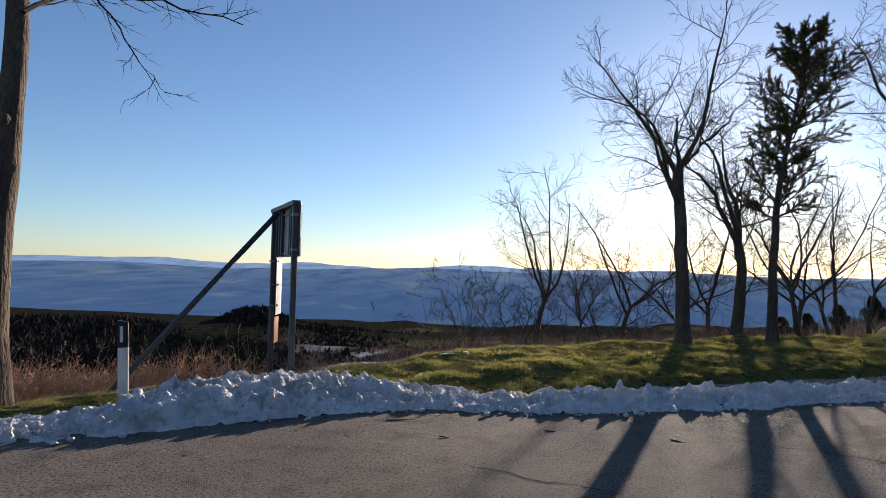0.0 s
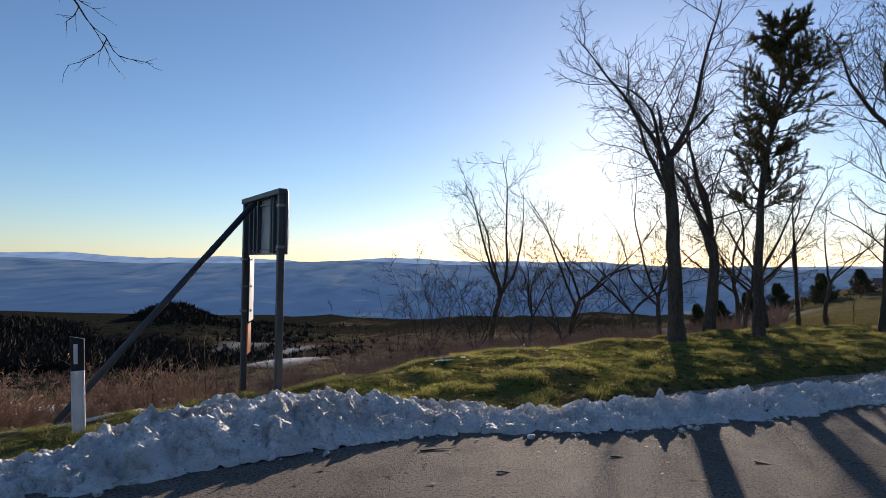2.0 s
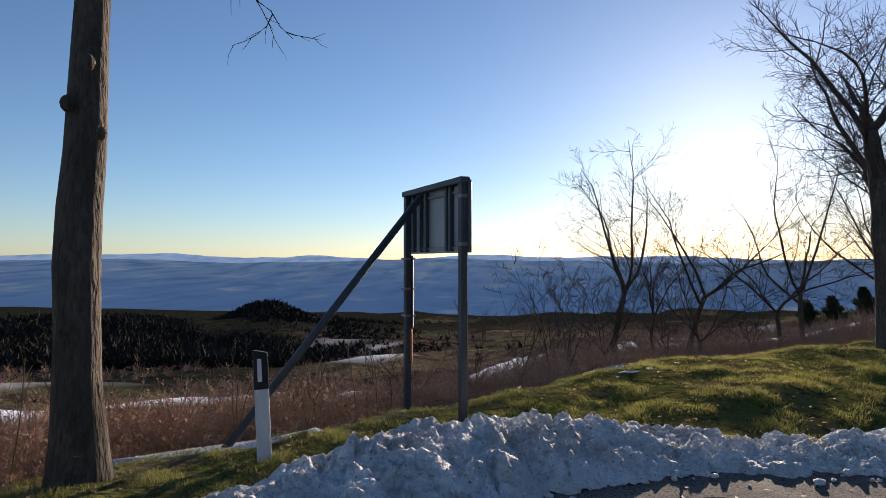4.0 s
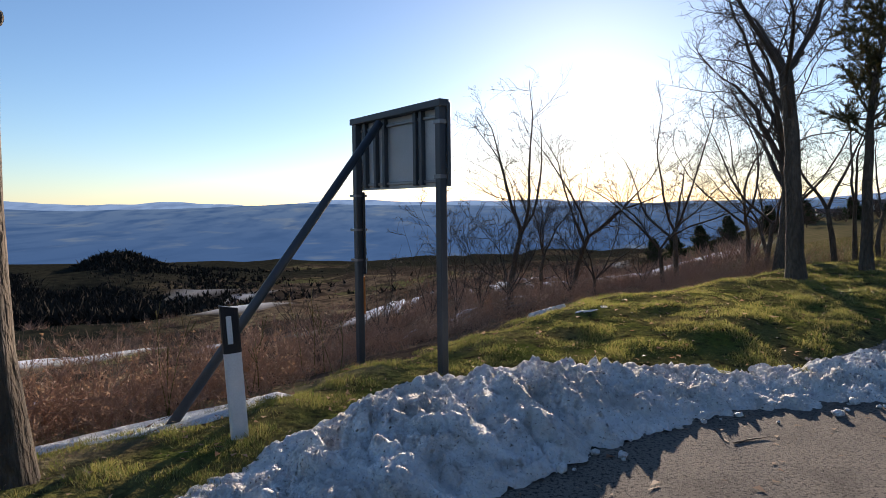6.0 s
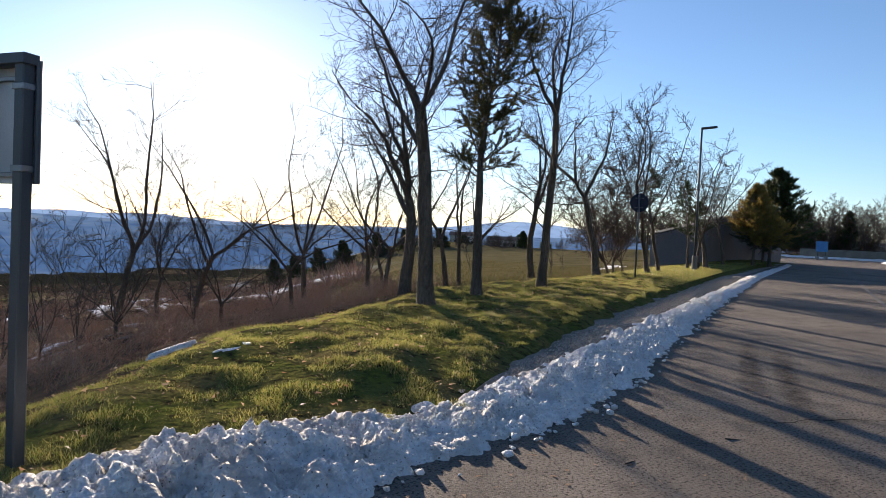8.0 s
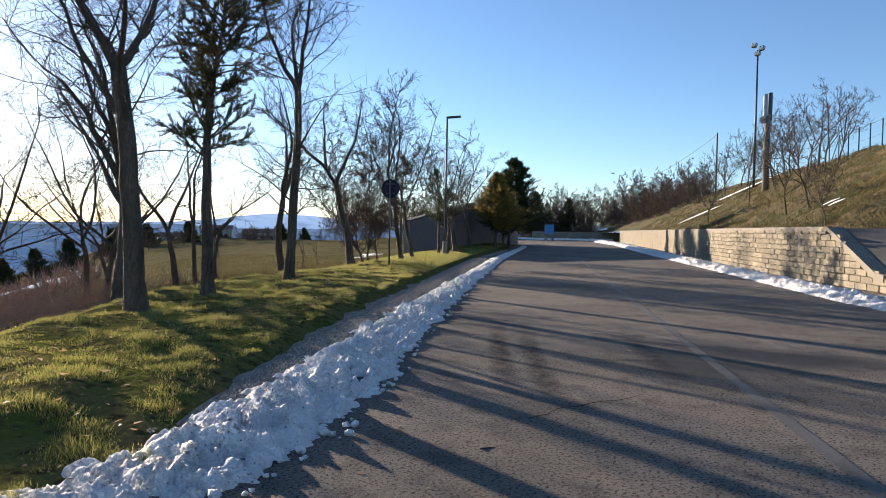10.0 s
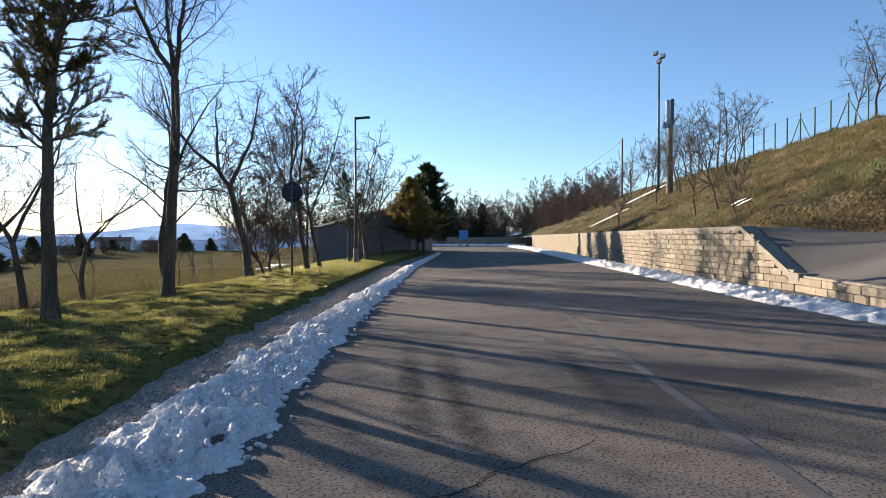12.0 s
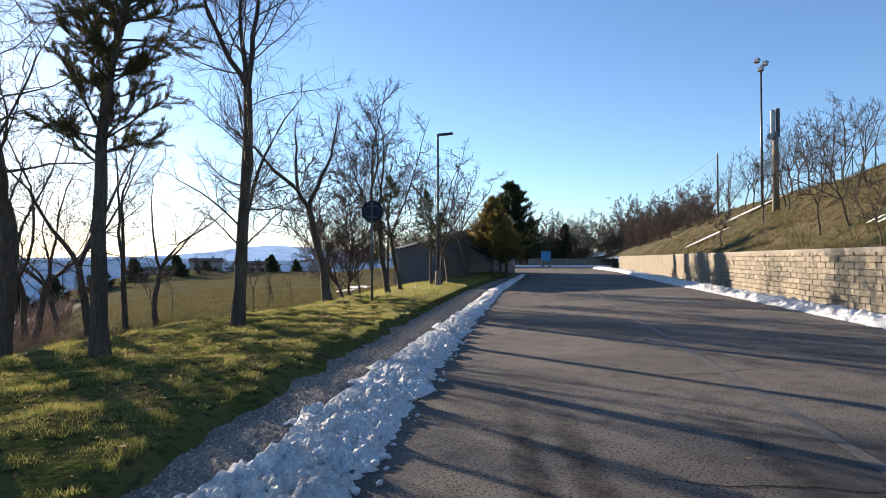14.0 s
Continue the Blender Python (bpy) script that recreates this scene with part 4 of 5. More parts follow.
for i, (x, y, h) in enumerate(((-3.2, 22.5, 4.6), (-2.3, 23.2, 4.9), (-1.8, 21.0, 3.6), (-4.2, 20.8, 2.8), (1.0, 22.6, 3.0), (-5.6, 19.5, 2.6), (3.6, 24.0, 3.2))):
    bare_tree("shrub", x, y, on(x, y), h, 0.035, 150 + i, 0.08, 5, 6, 6, 3, (0, 0), 0.55, "thin many-stemmed leafless shrub on the slope", 0.04, "slope shrubs", 0.9)


for i, (x, y, h) in enumerate(((11.2, 20.6, 1.5), (13.4, 22.6, 1.2), (10.2, 22.8, 1.7), (14.6, 23.6, 1.3), (12.6, 26.0, 1.6), (17.2, 25.6, 1.2))):
    bare_tree("sapling", x, y, on(x, y), h, 0.016, 170 + i, 0.4, 2, 5, 3, 2, (0, 0), 0.6, "thin bare sapling in the dry field", 0.2, "field saplings", 0.6)


# ---- brambles, weeds, hillside scrub ----
def bramble(seed, radius, height, stems, leaves, label, group):
    rng = random.Random(seed)
    ob = empty("bramble", 0, 0, -50, label, "bush", group)
    V, F, T = [], [], []
    for i in range(stems):
        a, q = rng.uniform(0, 6.283), radius * math.sqrt(rng.random())
        p = Vector((q * math.cos(a), q * math.sin(a), -0.08))
        w = Vector((rng.gauss(0, 0.45), rng.gauss(0, 0.45), 1))
        pts = grow(rng, p, w, height * rng.uniform(0.6, 1.5), 5, 0.16, -0.10)
        tube(V, F, pts, [0.006, 0.005, 0.004, 0.004, 0.003, 0.002], 3)
        for _ in range(3):
            p2, d2 = spot(pts, rng.uniform(0.3, 0.95))
            tube(V, F, grow(rng, p2, side_way(rng, d2, 0.8), height * 0.3, 2, 0.15, 0.0), [0.004, 0.003, 0.0015], 3)
        for _ in range(leaves):
            p2, d2 = spot(pts, rng.uniform(0.25, 1.0))
            u, v = side_way(rng, d2, 1.2) * rng.uniform(0.008, 0.018), side_way(rng, d2, 0.9) * rng.uniform(0.014, 0.032)
            p2 = p2 + u
            T += [(p2 - u, p2 + u, p2 + v)]
    mesh_ob("stem", V, F, M["redtwig"], ob)
    if T:
        tri_ob("leaf", np.array([[tuple(v) for v in t] for t in T]), M["dryleaf"], ob)["kind"] = "stuff"
    return ob


kinds = [bramble(200 + i, 0.65, 0.62, 90, 11, "tangled reddish-brown bramble with dry curled leaves", "brambles") for i in range(3)]
kinds += [bramble(210 + i, 0.7, 1.0, 60, 2, "leafless red-brown thicket on the slope edge", "brambles") for i in range(2)]
rng = random.Random(77)
spots = []
for x, d, k in [(-11.5 + 0.62 * i + rng.uniform(-0.2, 0.2), 3.1 + 0.75 * j + rng.uniform(-0.25, 0.25), rng.randrange(3)) for i in range(11) for j in range(5)]:
    spots.append((x, d, k))
for x, d, k in [(-4.2 + 0.8 * i + rng.uniform(-0.3, 0.3), 2.0 + 1.3 * j + rng.uniform(-0.4, 0.4), 3 + rng.randrange(2)) for i in range(15) for j in range(3)]:
    spots.append((x, d + float(crest_d(x)), k))
used = set()
for x, d, k in spots:
    y = float(edge_y(x)) + d / 0.87
    if math.hypot(x + 5.72, y - 8.5) < 0.7 or math.hypot(x + 4.3, y - 9.3) < 0.55 or math.hypot(x + 5.2, y - 9.85) < 1.0:
        continue
    m = pose(x, y, on(x, y) - 0.02, 0, 0, rng.uniform(0, 360)) @ Matrix.Scale(rng.uniform(0.75, 1.2) * (0.62 if k > 2 else 1.0), 4)
    if k not in used:
        used.add(k)
        kinds[k].matrix_basis = m
    else:
        c = copy_thing(kinds[k], pose(0, 0, 0))
        c.matrix_basis = m


def dry_weeds():
    rng = random.Random(9)
    for i in range(16):
        x = rng.uniform(-9.5, -4.2)
        y = float(edge_y(x)) + rng.uniform(2.8, 4.6) / 0.87
        V, F = [], []
        for _ in range(rng.randint(2, 4)):
            pts = grow(rng, Vector((rng.gauss(0, 0.06), rng.gauss(0, 0.06), -0.05)), Vector((rng.gauss(0, 0.15), rng.gauss(0, 0.15), 1)), rng.uniform(0.7, 1.25), 5, 0.06, 0.02)
            tube(V, F, pts, [0.006, 0.005, 0.005, 0.004, 0.004, 0.003], 4)
            for _ in range(3):
                p, d = spot(pts, rng.uniform(0.5, 0.95))
                tube(V, F, grow(rng, p, side_way(rng, d, 0.6), 0.18, 2, 0.1, 0.1), [0.004, 0.004, 0.005], 3)
        ob = mesh_ob("dry_weed", V, F, M["drygrass"])
        ob.location = (x, y, on(x, y))
        tagged(ob, "tall pale dry weed stalks among brambles", "weed", "dry weeds")


dry_weeds()


def bushes(name, x, y, h, rng, stems, width, material, label):
    """Domes of thin bare stems that fan out and fork."""
    n = len(x)
    z = gz(x, y)
    T = []
    for k in range(stems):
        a, q = rng.uniform(0, 6.283, n), rng.uniform(0.05, 1.0, n)
        out = np.stack([np.cos(a) * q, np.sin(a) * q, np.sqrt(1 - 0.75 * q * q)], 1)
        r0 = rng.uniform(0.0, 0.55, n)[:, None] * (k % 2)
        b = np.stack([x, y, z - 0.15], 1) + out * r0 * h[:, None]
        t = b + (out + rng.normal(0, 0.35, (n, 3)) * (k % 2)) * h[:, None] * rng.uniform(0.35, 0.75, n)[:, None]
        s = rng.normal(0, 1, (n, 3))
        s = s / np.linalg.norm(s, axis=1)[:, None] * (h * width * rng.uniform(0.5, 1.2, n))[:, None]
        T.append(np.stack([b - s, b + s, t], 1))
    tagged(tri_ob(name, np.concatenate(T), material), label, "scrub", kind="stuff")


def scrub():
    rg = np.random.default_rng(12)
    for name, n, r0, span, stems, width, h0, h1, label in (
        ("slope_scrub", 1300, 17, 4.2, 90, 0.007, 0.4, 1.2, "bare red-brown bushes on the slope below the road"),
        ("hillside_scrub", 5200, 60, 6.0, 26, 0.03, 0.8, 2.6, "bare brown scrub and hedges across the valley slope"),
    ):
        az, r = np.radians(rg.uniform(-52, 26, n)), r0 * (span ** rg.random(n))
        x, y = -1 + r * np.sin(az), 4 + r * np.cos(az)
        keep = np.array([noise.noise((a * 0.05, b * 0.09, 4.0)) for a, b in zip(x, y)]) > -0.05
        keep &= edge_d(x, y) > crest_d(x) + np.where(x > -4, 9, 4)
        x, y = x[keep], y[keep]
        bushes(name, x, y, rg.uniform(h0, h1, len(x)), rg, stems, width, M["redtwig"], label)
    n = 15000
    az, r = np.radians(rg.normal(-36, 9, n)), rg.uniform(170, 500, n)
    x, y = -1 + r * np.sin(az), 4 + r * np.cos(az)
    bushes("hill_wood", x, y, rg.uniform(1.6, 3.6, n), rg, 12, 0.22, M["wood"], "dark wooded hilltop in the valley")


scrub()


# ---- lawn grass ----
def lawn_grass():
    rg = np.random.default_rng(3)
    n = 640000
    x = rg.uniform(-8, 17, n)
    d = strip_d(x) - 0.35 + rg.random(n) ** 1.15 * (crest_d(x) + 1.4 - strip_d(x))
    y = edge_y(x) + d / 0.87
    clump = vnoise(x, y, 2.2, 21.0, 3)
    keep = (rg.random(n) < 0.48 + 1.7 * clump) & ~((x > 0.5) & (d < strip_d(x) + 0.3 * vnoise(x, y, 0.9, 3.0) * sst(0, 2, x) + 0.12 * clump))
    x, y, clump = x[keep], y[keep], clump[keep]
    z = gz(x, y) - 0.02 + 0.09 * vnoise(x, y, 0.9, 3.0) * sst(0.3, 1.0, d[keep] - strip_d(x))
    blades("lawn_grass", x, y, z, rg, 0.025, 0.07, 0.0075, M["blade"], "short tufted green winter grass on the verge", 1.0, np.clip(0.75 + 1.3 * clump, 0.5, 1.7))
    n = 60000
    x = rg.uniform(17, 50, n)
    d = strip_d(x) + rg.random(n) * (crest_d(x) + 1 - strip_d(x))
    y = edge_y(x) + d / 0.87
    blades("lawn_grass", x, y, gz(x, y) - 0.02, rg, 0.05, 0.13, 0.02, M["blade"], "short green grass under the verge trees", 1.0)
    n = 60000
    x = rg.uniform(5, 60, n)
    d = crest_d(x) + 0.8 + rg.random(n) ** 1.5 * 26
    y = edge_y(x) + d / 0.87
    ok = azimuth(x, y) > 22
    x, y = x[ok], y[ok]
    blades("field_grass", x, y, gz(x, y) - 0.03, rg, 0.06, 0.2, 0.02, M["stubble"], "dry stubble grass on the sloping field", 0.9)


lawn_grass()


def lawn_litter():
    """Dead leaves and bits of straw lying in the turf."""
    rg = np.random.default_rng(29)
    n = 3200
    x = rg.uniform(-7, 15, n)
    d = strip_d(x) + rg.random(n) * (crest_d(x) + 1.0 - strip_d(x))
    y = edge_y(x) + d / 0.87
    p = np.stack([x, y, gz(x, y) + 0.035 + 0.09 * vnoise(x, y, 0.9, 3.0) * sst(0.3, 1.0, d - strip_d(x))], 1)
    o = rg.normal(0, 1, (n, 3, 3)) * rg.uniform(0.008, 0.024, n)[:, None, None] * np.array([1, 1, 0.5])
    tagged(tri_ob("leaf_litter", p[:, None] + o, M["dryleaf"]), "dead brown leaves scattered over the grass", "leaf litter", kind="stuff")


lawn_litter()


# ---- sign on posts, marker post ----
def sign_board():
    base = Vector((-2.94, 10.55, 0.05))
    ob = empty("sign_board", *base, "back of a road sign on dark steel posts with brace", "road sign")
    R, Lf = Vector((-2.94, 10.55, 0)), Vector((-3.85, 11.84, 0))
    u = (Lf - R).normalized()
    nrm = Vector((-u.y, u.x, 0)) * -1
    if nrm.y < 0:
        nrm = -nrm
    turn = math.degrees(math.atan2(u.y, u.x))

    def at(s, n, z):
        return R + u * s + nrm * n + Vector((0, 0, z)) - base

    def bar(name, s0, s1, z0, z1, n, thick, material, label="", bevel=0.004):
        return part(name, box(s1 - s0, thick, z1 - z0, Matrix.Translation(at((s0 + s1) / 2, n, (z0 + z1) / 2)) @ pose(0, 0, 0, 0, 0, turn), bevel), material, ob, label)

    W = (Lf - R).length
    bar("post", -0.04, 0.04, -0.3, 2.5, 0, 0.08, M["steel"], bevel=0.008)
    bar("post", W - 0.04, W + 0.04, -0.6, 2.5, 0, 0.08, M["steel"], bevel=0.008)
    panel = bar("panel", -0.055, W + 0.05, 1.76, 2.52, 0.065, 0.025, M["board"], "grey-green aluminium sign back")
    bar("top_rail", -0.06, W + 0.06, 2.485, 2.55, 0.0, 0.11, M["steel"])
    bar("bottom_rail", 0.03, W - 0.03, 1.80, 1.83, 0.04, 0.03, M["galv"])
    bar("upper_rail", 0.03, W - 0.03, 2.40, 2.43, 0.04, 0.03, M["galv"])
    for s in (0.34, 0.44, 1.02, 1.20, 1.42):
        bar("stiffener", s - 0.025, s + 0.025, 1.78, 2.49, 0.025, 0.05, M["steel"])
    side = rod(at(-0.055, 0.05, 1.76), at(-0.055, 0.05, 2.52), 0.018)
    part("edge_tube", side, M["steel"], ob)
    part("brace", rod(at(0.98, -0.06, 2.44), Vector((-5.25, 9.58, -0.33)) - base, 0.042, 0.042, 12), M["steel"], ob, "diagonal dark steel tube", True)
    yaw = math.degrees(math.atan2(0.2, 0.95))
    q = Lf + Vector((0.05, -0.03, 0)) - base
    plate = part("side_plate", box(0.02, 0.42, 0.92, Matrix.Translation(q + Vector((-0.02, 0.17, 1.28))) @ pose(0, 0, 0, 0, 0, yaw), 0.003), M["black"], ob, "small sign plate hung almost edge-on")
    part("plate_face", box(0.006, 0.40, 0.90, Matrix.Translation(q + Vector((-0.006, 0.172, 1.28))) @ pose(0, 0, 0, 0, 0, yaw), 0.001), M["white"], ob, "white sign face")
    part("plate_face", box(0.02, 0.3, 0.42, Matrix.Translation(q + Vector((-0.02, 0.13, 0.58))) @ pose(0, 0, 0, 0, 0, yaw), 0.003), M["orange"], ob, "orange lower sign face")
    for z in (0.98, 1.32, 1.70):
        bar("clamp", W - 0.05, W + 0.10, z - 0.014, z + 0.014, 0.02, 0.14, M["galv"], "pale metal clamp band")
    for z in (1.85, 2.35):
        bar("clamp", -0.05, 0.05, z - 0.02, z + 0.02, 0.0, 0.095, M["galv"], "pale metal clamp band")
    return ob


sign_board()


def marker_post():
    ob = empty("marker_post", -4.37, 8.98, -0.1, "white plastic roadside marker post with a black reflector band", "marker post")
    tilt = pose(0, 0, 0, -3, -2.5, 28)
    ob.matrix_basis = Matrix.Translation((-4.37, 8.98, -0.1)) @ tilt

    def wedge(z0, z1a, z1b, w, dp):
        bm = bmesh.new()
        n = 14
        ring = []
        for k, (za, zb) in enumerate(((z0, z0), (z1a, z1b))):
            row = []
            for i in range(n):
                a = 2 * math.pi * i / n
                c, sn = math.cos(a), math.sin(a)
                x = w / 2 * math.copysign(abs(c) ** 0.55, c)
                y = dp / 2 * math.copysign(abs(sn) ** 0.55, sn)
                row.append(bm.verts.new((x, y, za + (zb - za) * (x / w + 0.5))))
            ring.append(row)
        for i in range(n):
            bm.faces.new((ring[0][i], ring[0][(i + 1) % n], ring[1][(i + 1) % n], ring[1][i]))
        bm.faces.new(ring[1])
        bm.faces.new(ring[0][::-1])
        return bm

    part("body", wedge(-0.3, 0.75, 0.70, 0.12, 0.075), M["white"], ob)
    band = part("band", wedge(0.70, 1.03, 1.00, 0.124, 0.079), M["black"], ob, "black plastic top band")
    band.location.z = 0.0
    part("reflector", box(0.035, 0.012, 0.19, pose(-0.012, -0.040, 0.86), 0.003), M["white"], ob, "pale rectangular reflector")
    part("reflector", box(0.035, 0.012, 0.19, pose(-0.012, 0.040, 0.86), 0.003), M["orange"], ob, "orange rectangular reflector")


marker_post()


def disc_sign():
    ob = empty("disc_sign", 15.4, 20.3, 0.2, "round road sign seen from behind on a thin pole", "road sign")
    part("pole", rod((0, 0, -0.3), (0, 0, 3.0), 0.032), M["steel"], ob, smooth=True)
    way = Vector((0.9, 0.42, 0)).normalized()
    part("disc", rod(Vector((0, 0, 2.72)) + way * 0.05, Vector((0, 0, 2.72)) + way * 0.075, 0.33, 0.33, 32), M["disc"], ob, "dark round sign back")
    for z in (2.55, 2.88):
        part("bracket", box(0.03, 0.3, 0.035, pose(0.03, 0.014, z, 0, 0, 25), 0.003), M["steel"], ob)


disc_sign()


def street_lamp():
    ob = empty("street_lamp", 25.0, 24.3, 0.2, "slim dark street lamp with a flat head on the verge", "street lamp")
    part("base", rod((0, 0, -0.2), (0, 0, 0.75), 0.14, 0.13, 14), M["concrete"], ob, "pale concrete base sleeve")
    part("pole", rod((0, 0, 0.7), (0, 0, 7.0), 0.065, 0.045, 12), M["steel"], ob, smooth=True)
    part("head", box(0.75, 0.26, 0.09, pose(0.15, -0.3, 7.04, 0, -4, -65), 0.03), M["steel"], ob, "flat lamp head")


street_lamp()


# ---- grey building, end wall, blue sign ----
def grey_wall():
    along = Vector((33, 9.2, 0))
    L, turn = along.length, math.atan2(9.2, 33)
    prof = [(0, -1.6), (L, -1.6), (L, 2.9), (L * 0.42, 3.7), (0, 2.0)]
    V = [(x, 0, z) for x, z in prof] + [(x, 0.35, z) for x, z in prof]
    F = [(0, 1, 2, 3, 4), (9, 8, 7, 6, 5)] + [(i, i + 5, (i + 1) % 5 + 5, (i + 1) % 5) for i in range(5)]
    ob = mesh_ob("wall_grey", V, F, M["grey"])
    ob.location, ob.rotation_euler.z = (29.6, 30.0, 0), turn
    tagged(ob, "tall grey rendered wall with a sloping top behind the trees", "wall", kind="structure")
    V, F = [], []
    for x, z in ((L + 0.05, 2.9), (L * 0.42, 3.7), (-0.05, 2.0)):
        V += [(x, -0.06, z), (x, 0.41, z), (x, 0.41, z + 0.1), (x, -0.06, z + 0.1)]
    for i in range(2):
        for k in range(4):
            a, b = i * 4 + k, i * 4 + (k + 1) % 4
            F.append((a, b, b + 4, a + 4))
    F += [(0, 3, 2, 1), (8, 9, 10, 11)]
    mesh_ob("coping", V, F, M["roof"], ob, "thin dull coping")


grey_wall()

end_wall = part("wall_end", box(16, 0.4, 1.7, pose(109.5, 51, 0.65, 0, 0, -66), 0.03), M["concrete"])
tagged(end_wall, "pale concrete wall at the bend of the road", "wall", kind="structure")
snow_ridge("snow_bank", lambda x: 62 - 2.25 * (x - 103), -1, np.arange(103, 111, 0.3), 8, ([103, 111], [1.6, 1.6]), ([103, 111], [0.4, 0.4]), 6.0, "white snow heap below the far wall")


def blue_sign():
    ob = empty("blue_sign", 94.5, 49.6, 0, "small blue temporary road sign on a low stand", "road sign")
    part("panel", box(0.06, 1.5, 1.5, pose(0, 0, 1.9, 0, 0, 28), 0.02), M["blue"], ob)
    for k in (-0.5, 0.5):
        part("leg", rod((k * -0.47, k * 0.88, 0), (k * -0.47, k * 0.88, 1.2), 0.05), M["steel"], ob)
        part("weight", box(0.5, 0.4, 0.5, pose(k * -0.6, k * 0.9, 0.25), 0.05), M["galv"], ob, "pale ballast block")


blue_sign()


# ---- bank: trees, masts, fence ----
def bank_z(x, y):
    return float(bank_height(x, (float(wall_y(x)) - y) * 0.91))


for i, (x, y, h, r) in enumerate((
    (23.3, 7.6, 2.9, 0.03), (28.9, 8.4, 5.0, 0.05), (30.0, 9.4, 4.3, 0.045), (46.8, 13.2, 5.2, 0.06), (44.6, 15.4, 3.4, 0.05), (64.4, 14.1, 7.0, 0.08),
    (62.8, 12.1, 7.4, 0.08), (57.8, 9.7, 7.6, 0.08), (60.0, 11.2, 7.0, 0.08), (73.3, 19.3, 6.6, 0.08), (76.4, 18.2, 7.4, 0.08), (70.0, 16.6, 7.0, 0.08),
    (66.5, 13.0, 7.4, 0.08), (53.0, 10.2, 6.6, 0.07), (49.5, 8.8, 6.4, 0.07), (55.5, 12.6, 6.4, 0.07), (68.0, 18.6, 5.6, 0.07), (45.2, 8.0, 5.8, 0.07), (50.5, 12.0, 5.4, 0.06),
    (42.0, 1.8, 4.6, 0.06), (41.8, 0.9, 7.0, 0.08), (40.7, 0.2, 7.2, 0.09), (40.2, -0.6, 7.4, 0.08), (41.3, -0.3, 7.0, 0.08), (38.6, -1.6, 7.4, 0.09), (39.6, -2.4, 7.6, 0.09),
    (80, 22, 6.0, 0.07), (86, 25, 6.0, 0.07), (92, 28, 6.0, 0.07), (83, 27.5, 4.0, 0.05),
)):
    bare_tree("bare_tree", x, y, bank_z(x, y) - 0.08, h, r, 300 + i, 0.3, 4, 8, 7, 5, (0, 0), 0.65, "young leafless tree growing on the steep bank", 0.22, "bank trees", 1.5, 0.95)

mast = empty("floodlight_mast", 60.4, 14.75, 6.3, "tall thin floodlight mast with small lamps on top", "mast")
part("pole", rod((0, 0, -0.5), (0, 0, 11.6), 0.12, 0.07, 12), M["steel"], mast, smooth=True)
for k, zz in ((-0.35, 11.7), (0.3, 12.1), (0.0, 11.3)):
    part("floodlight", box(0.45, 0.3, 0.38, pose(k * 0.4, k, zz, 20, 0, 60), 0.03), M["galv"], mast)
antenna = empty("antenna_pole", 56.9, 13.4, 5.9, "thick concrete pole carrying a phone antenna", "antenna mast")
part("pole", rod((0, 0, -0.8), (0, 0, 5.6), 0.27, 0.24, 14), M["concrete"], antenna, smooth=True)
part("antenna", box(0.32, 0.3, 2.3, pose(-0.10, 0.17, 6.2, 0, 0, 20), 0.05), M["galv"], antenna)
part("antenna", box(0.3, 0.3, 2.3, pose(0.06, -0.17, 6.3, 0, 0, 20), 0.05), M["steel"], antenna)
part("drum", rod((-0.1, 0.2, 5.2), (-0.5, 0.3, 5.2), 0.26, 0.26, 16), M["galv"], antenna)
pole = tagged(part("utility_pole", rod((82.9, 22.0, 5), (82.9, 22.0, 14.2), 0.11, 0.09, 10), M["bark"]), "thin brown wooden utility pole on the bank", "utility pole")
V, F = [], []
pts = []
for i in range(21):
    t = i / 20
    pts.append(Vector((82.9, 22.0, 14.0)).lerp(Vector((135, 56, 11.5)), t) - Vector((0, 0, 9.0 * t * (1 - t))))
tube(V, F, pts, [0.022] * 21, 5)
tagged(mesh_ob("overhead_cable", V, F, M["black"]), "thin dark overhead cable sagging from the pole", "cable")


def bank_fence():
    ob = empty("fence", 46, 4, 9.5, "blue-green metal fence posts along the top of the bank", "fence")
    base = Vector(ob.location)
    P = []
    for i in range(16):
        x = 36.0 + 1.75 * i
        y = float(wall_y(x)) - 12.4 / 0.91
        P.append(Vector((x, y, bank_z(x, y) - 0.1)) - base)
    for i, p in enumerate(P):
        part("post", rod(p, p + Vector((0, 0, 2.05)), 0.045, 0.045, 8), M["green"], ob)
        if i in (3, 6, 12):
            part("brace", rod(p + Vector((0, 0, 1.75)), p.lerp(P[i + 1], 0.8), 0.035, 0.035, 6), M["green"], ob)
            part("brace", rod(p + Vector((0, 0, 1.75)), p.lerp(P[i - 1], 0.8), 0.035, 0.035, 6), M["green"], ob)
    for z in (0.1, 1.0, 2.0):
        V, F = [], []
        tube(V, F, [p + Vector((0, 0, z)) for p in P], [0.008] * len(P), 3)
        mesh_ob("wire", V, F, M["green"], ob)


bank_fence()

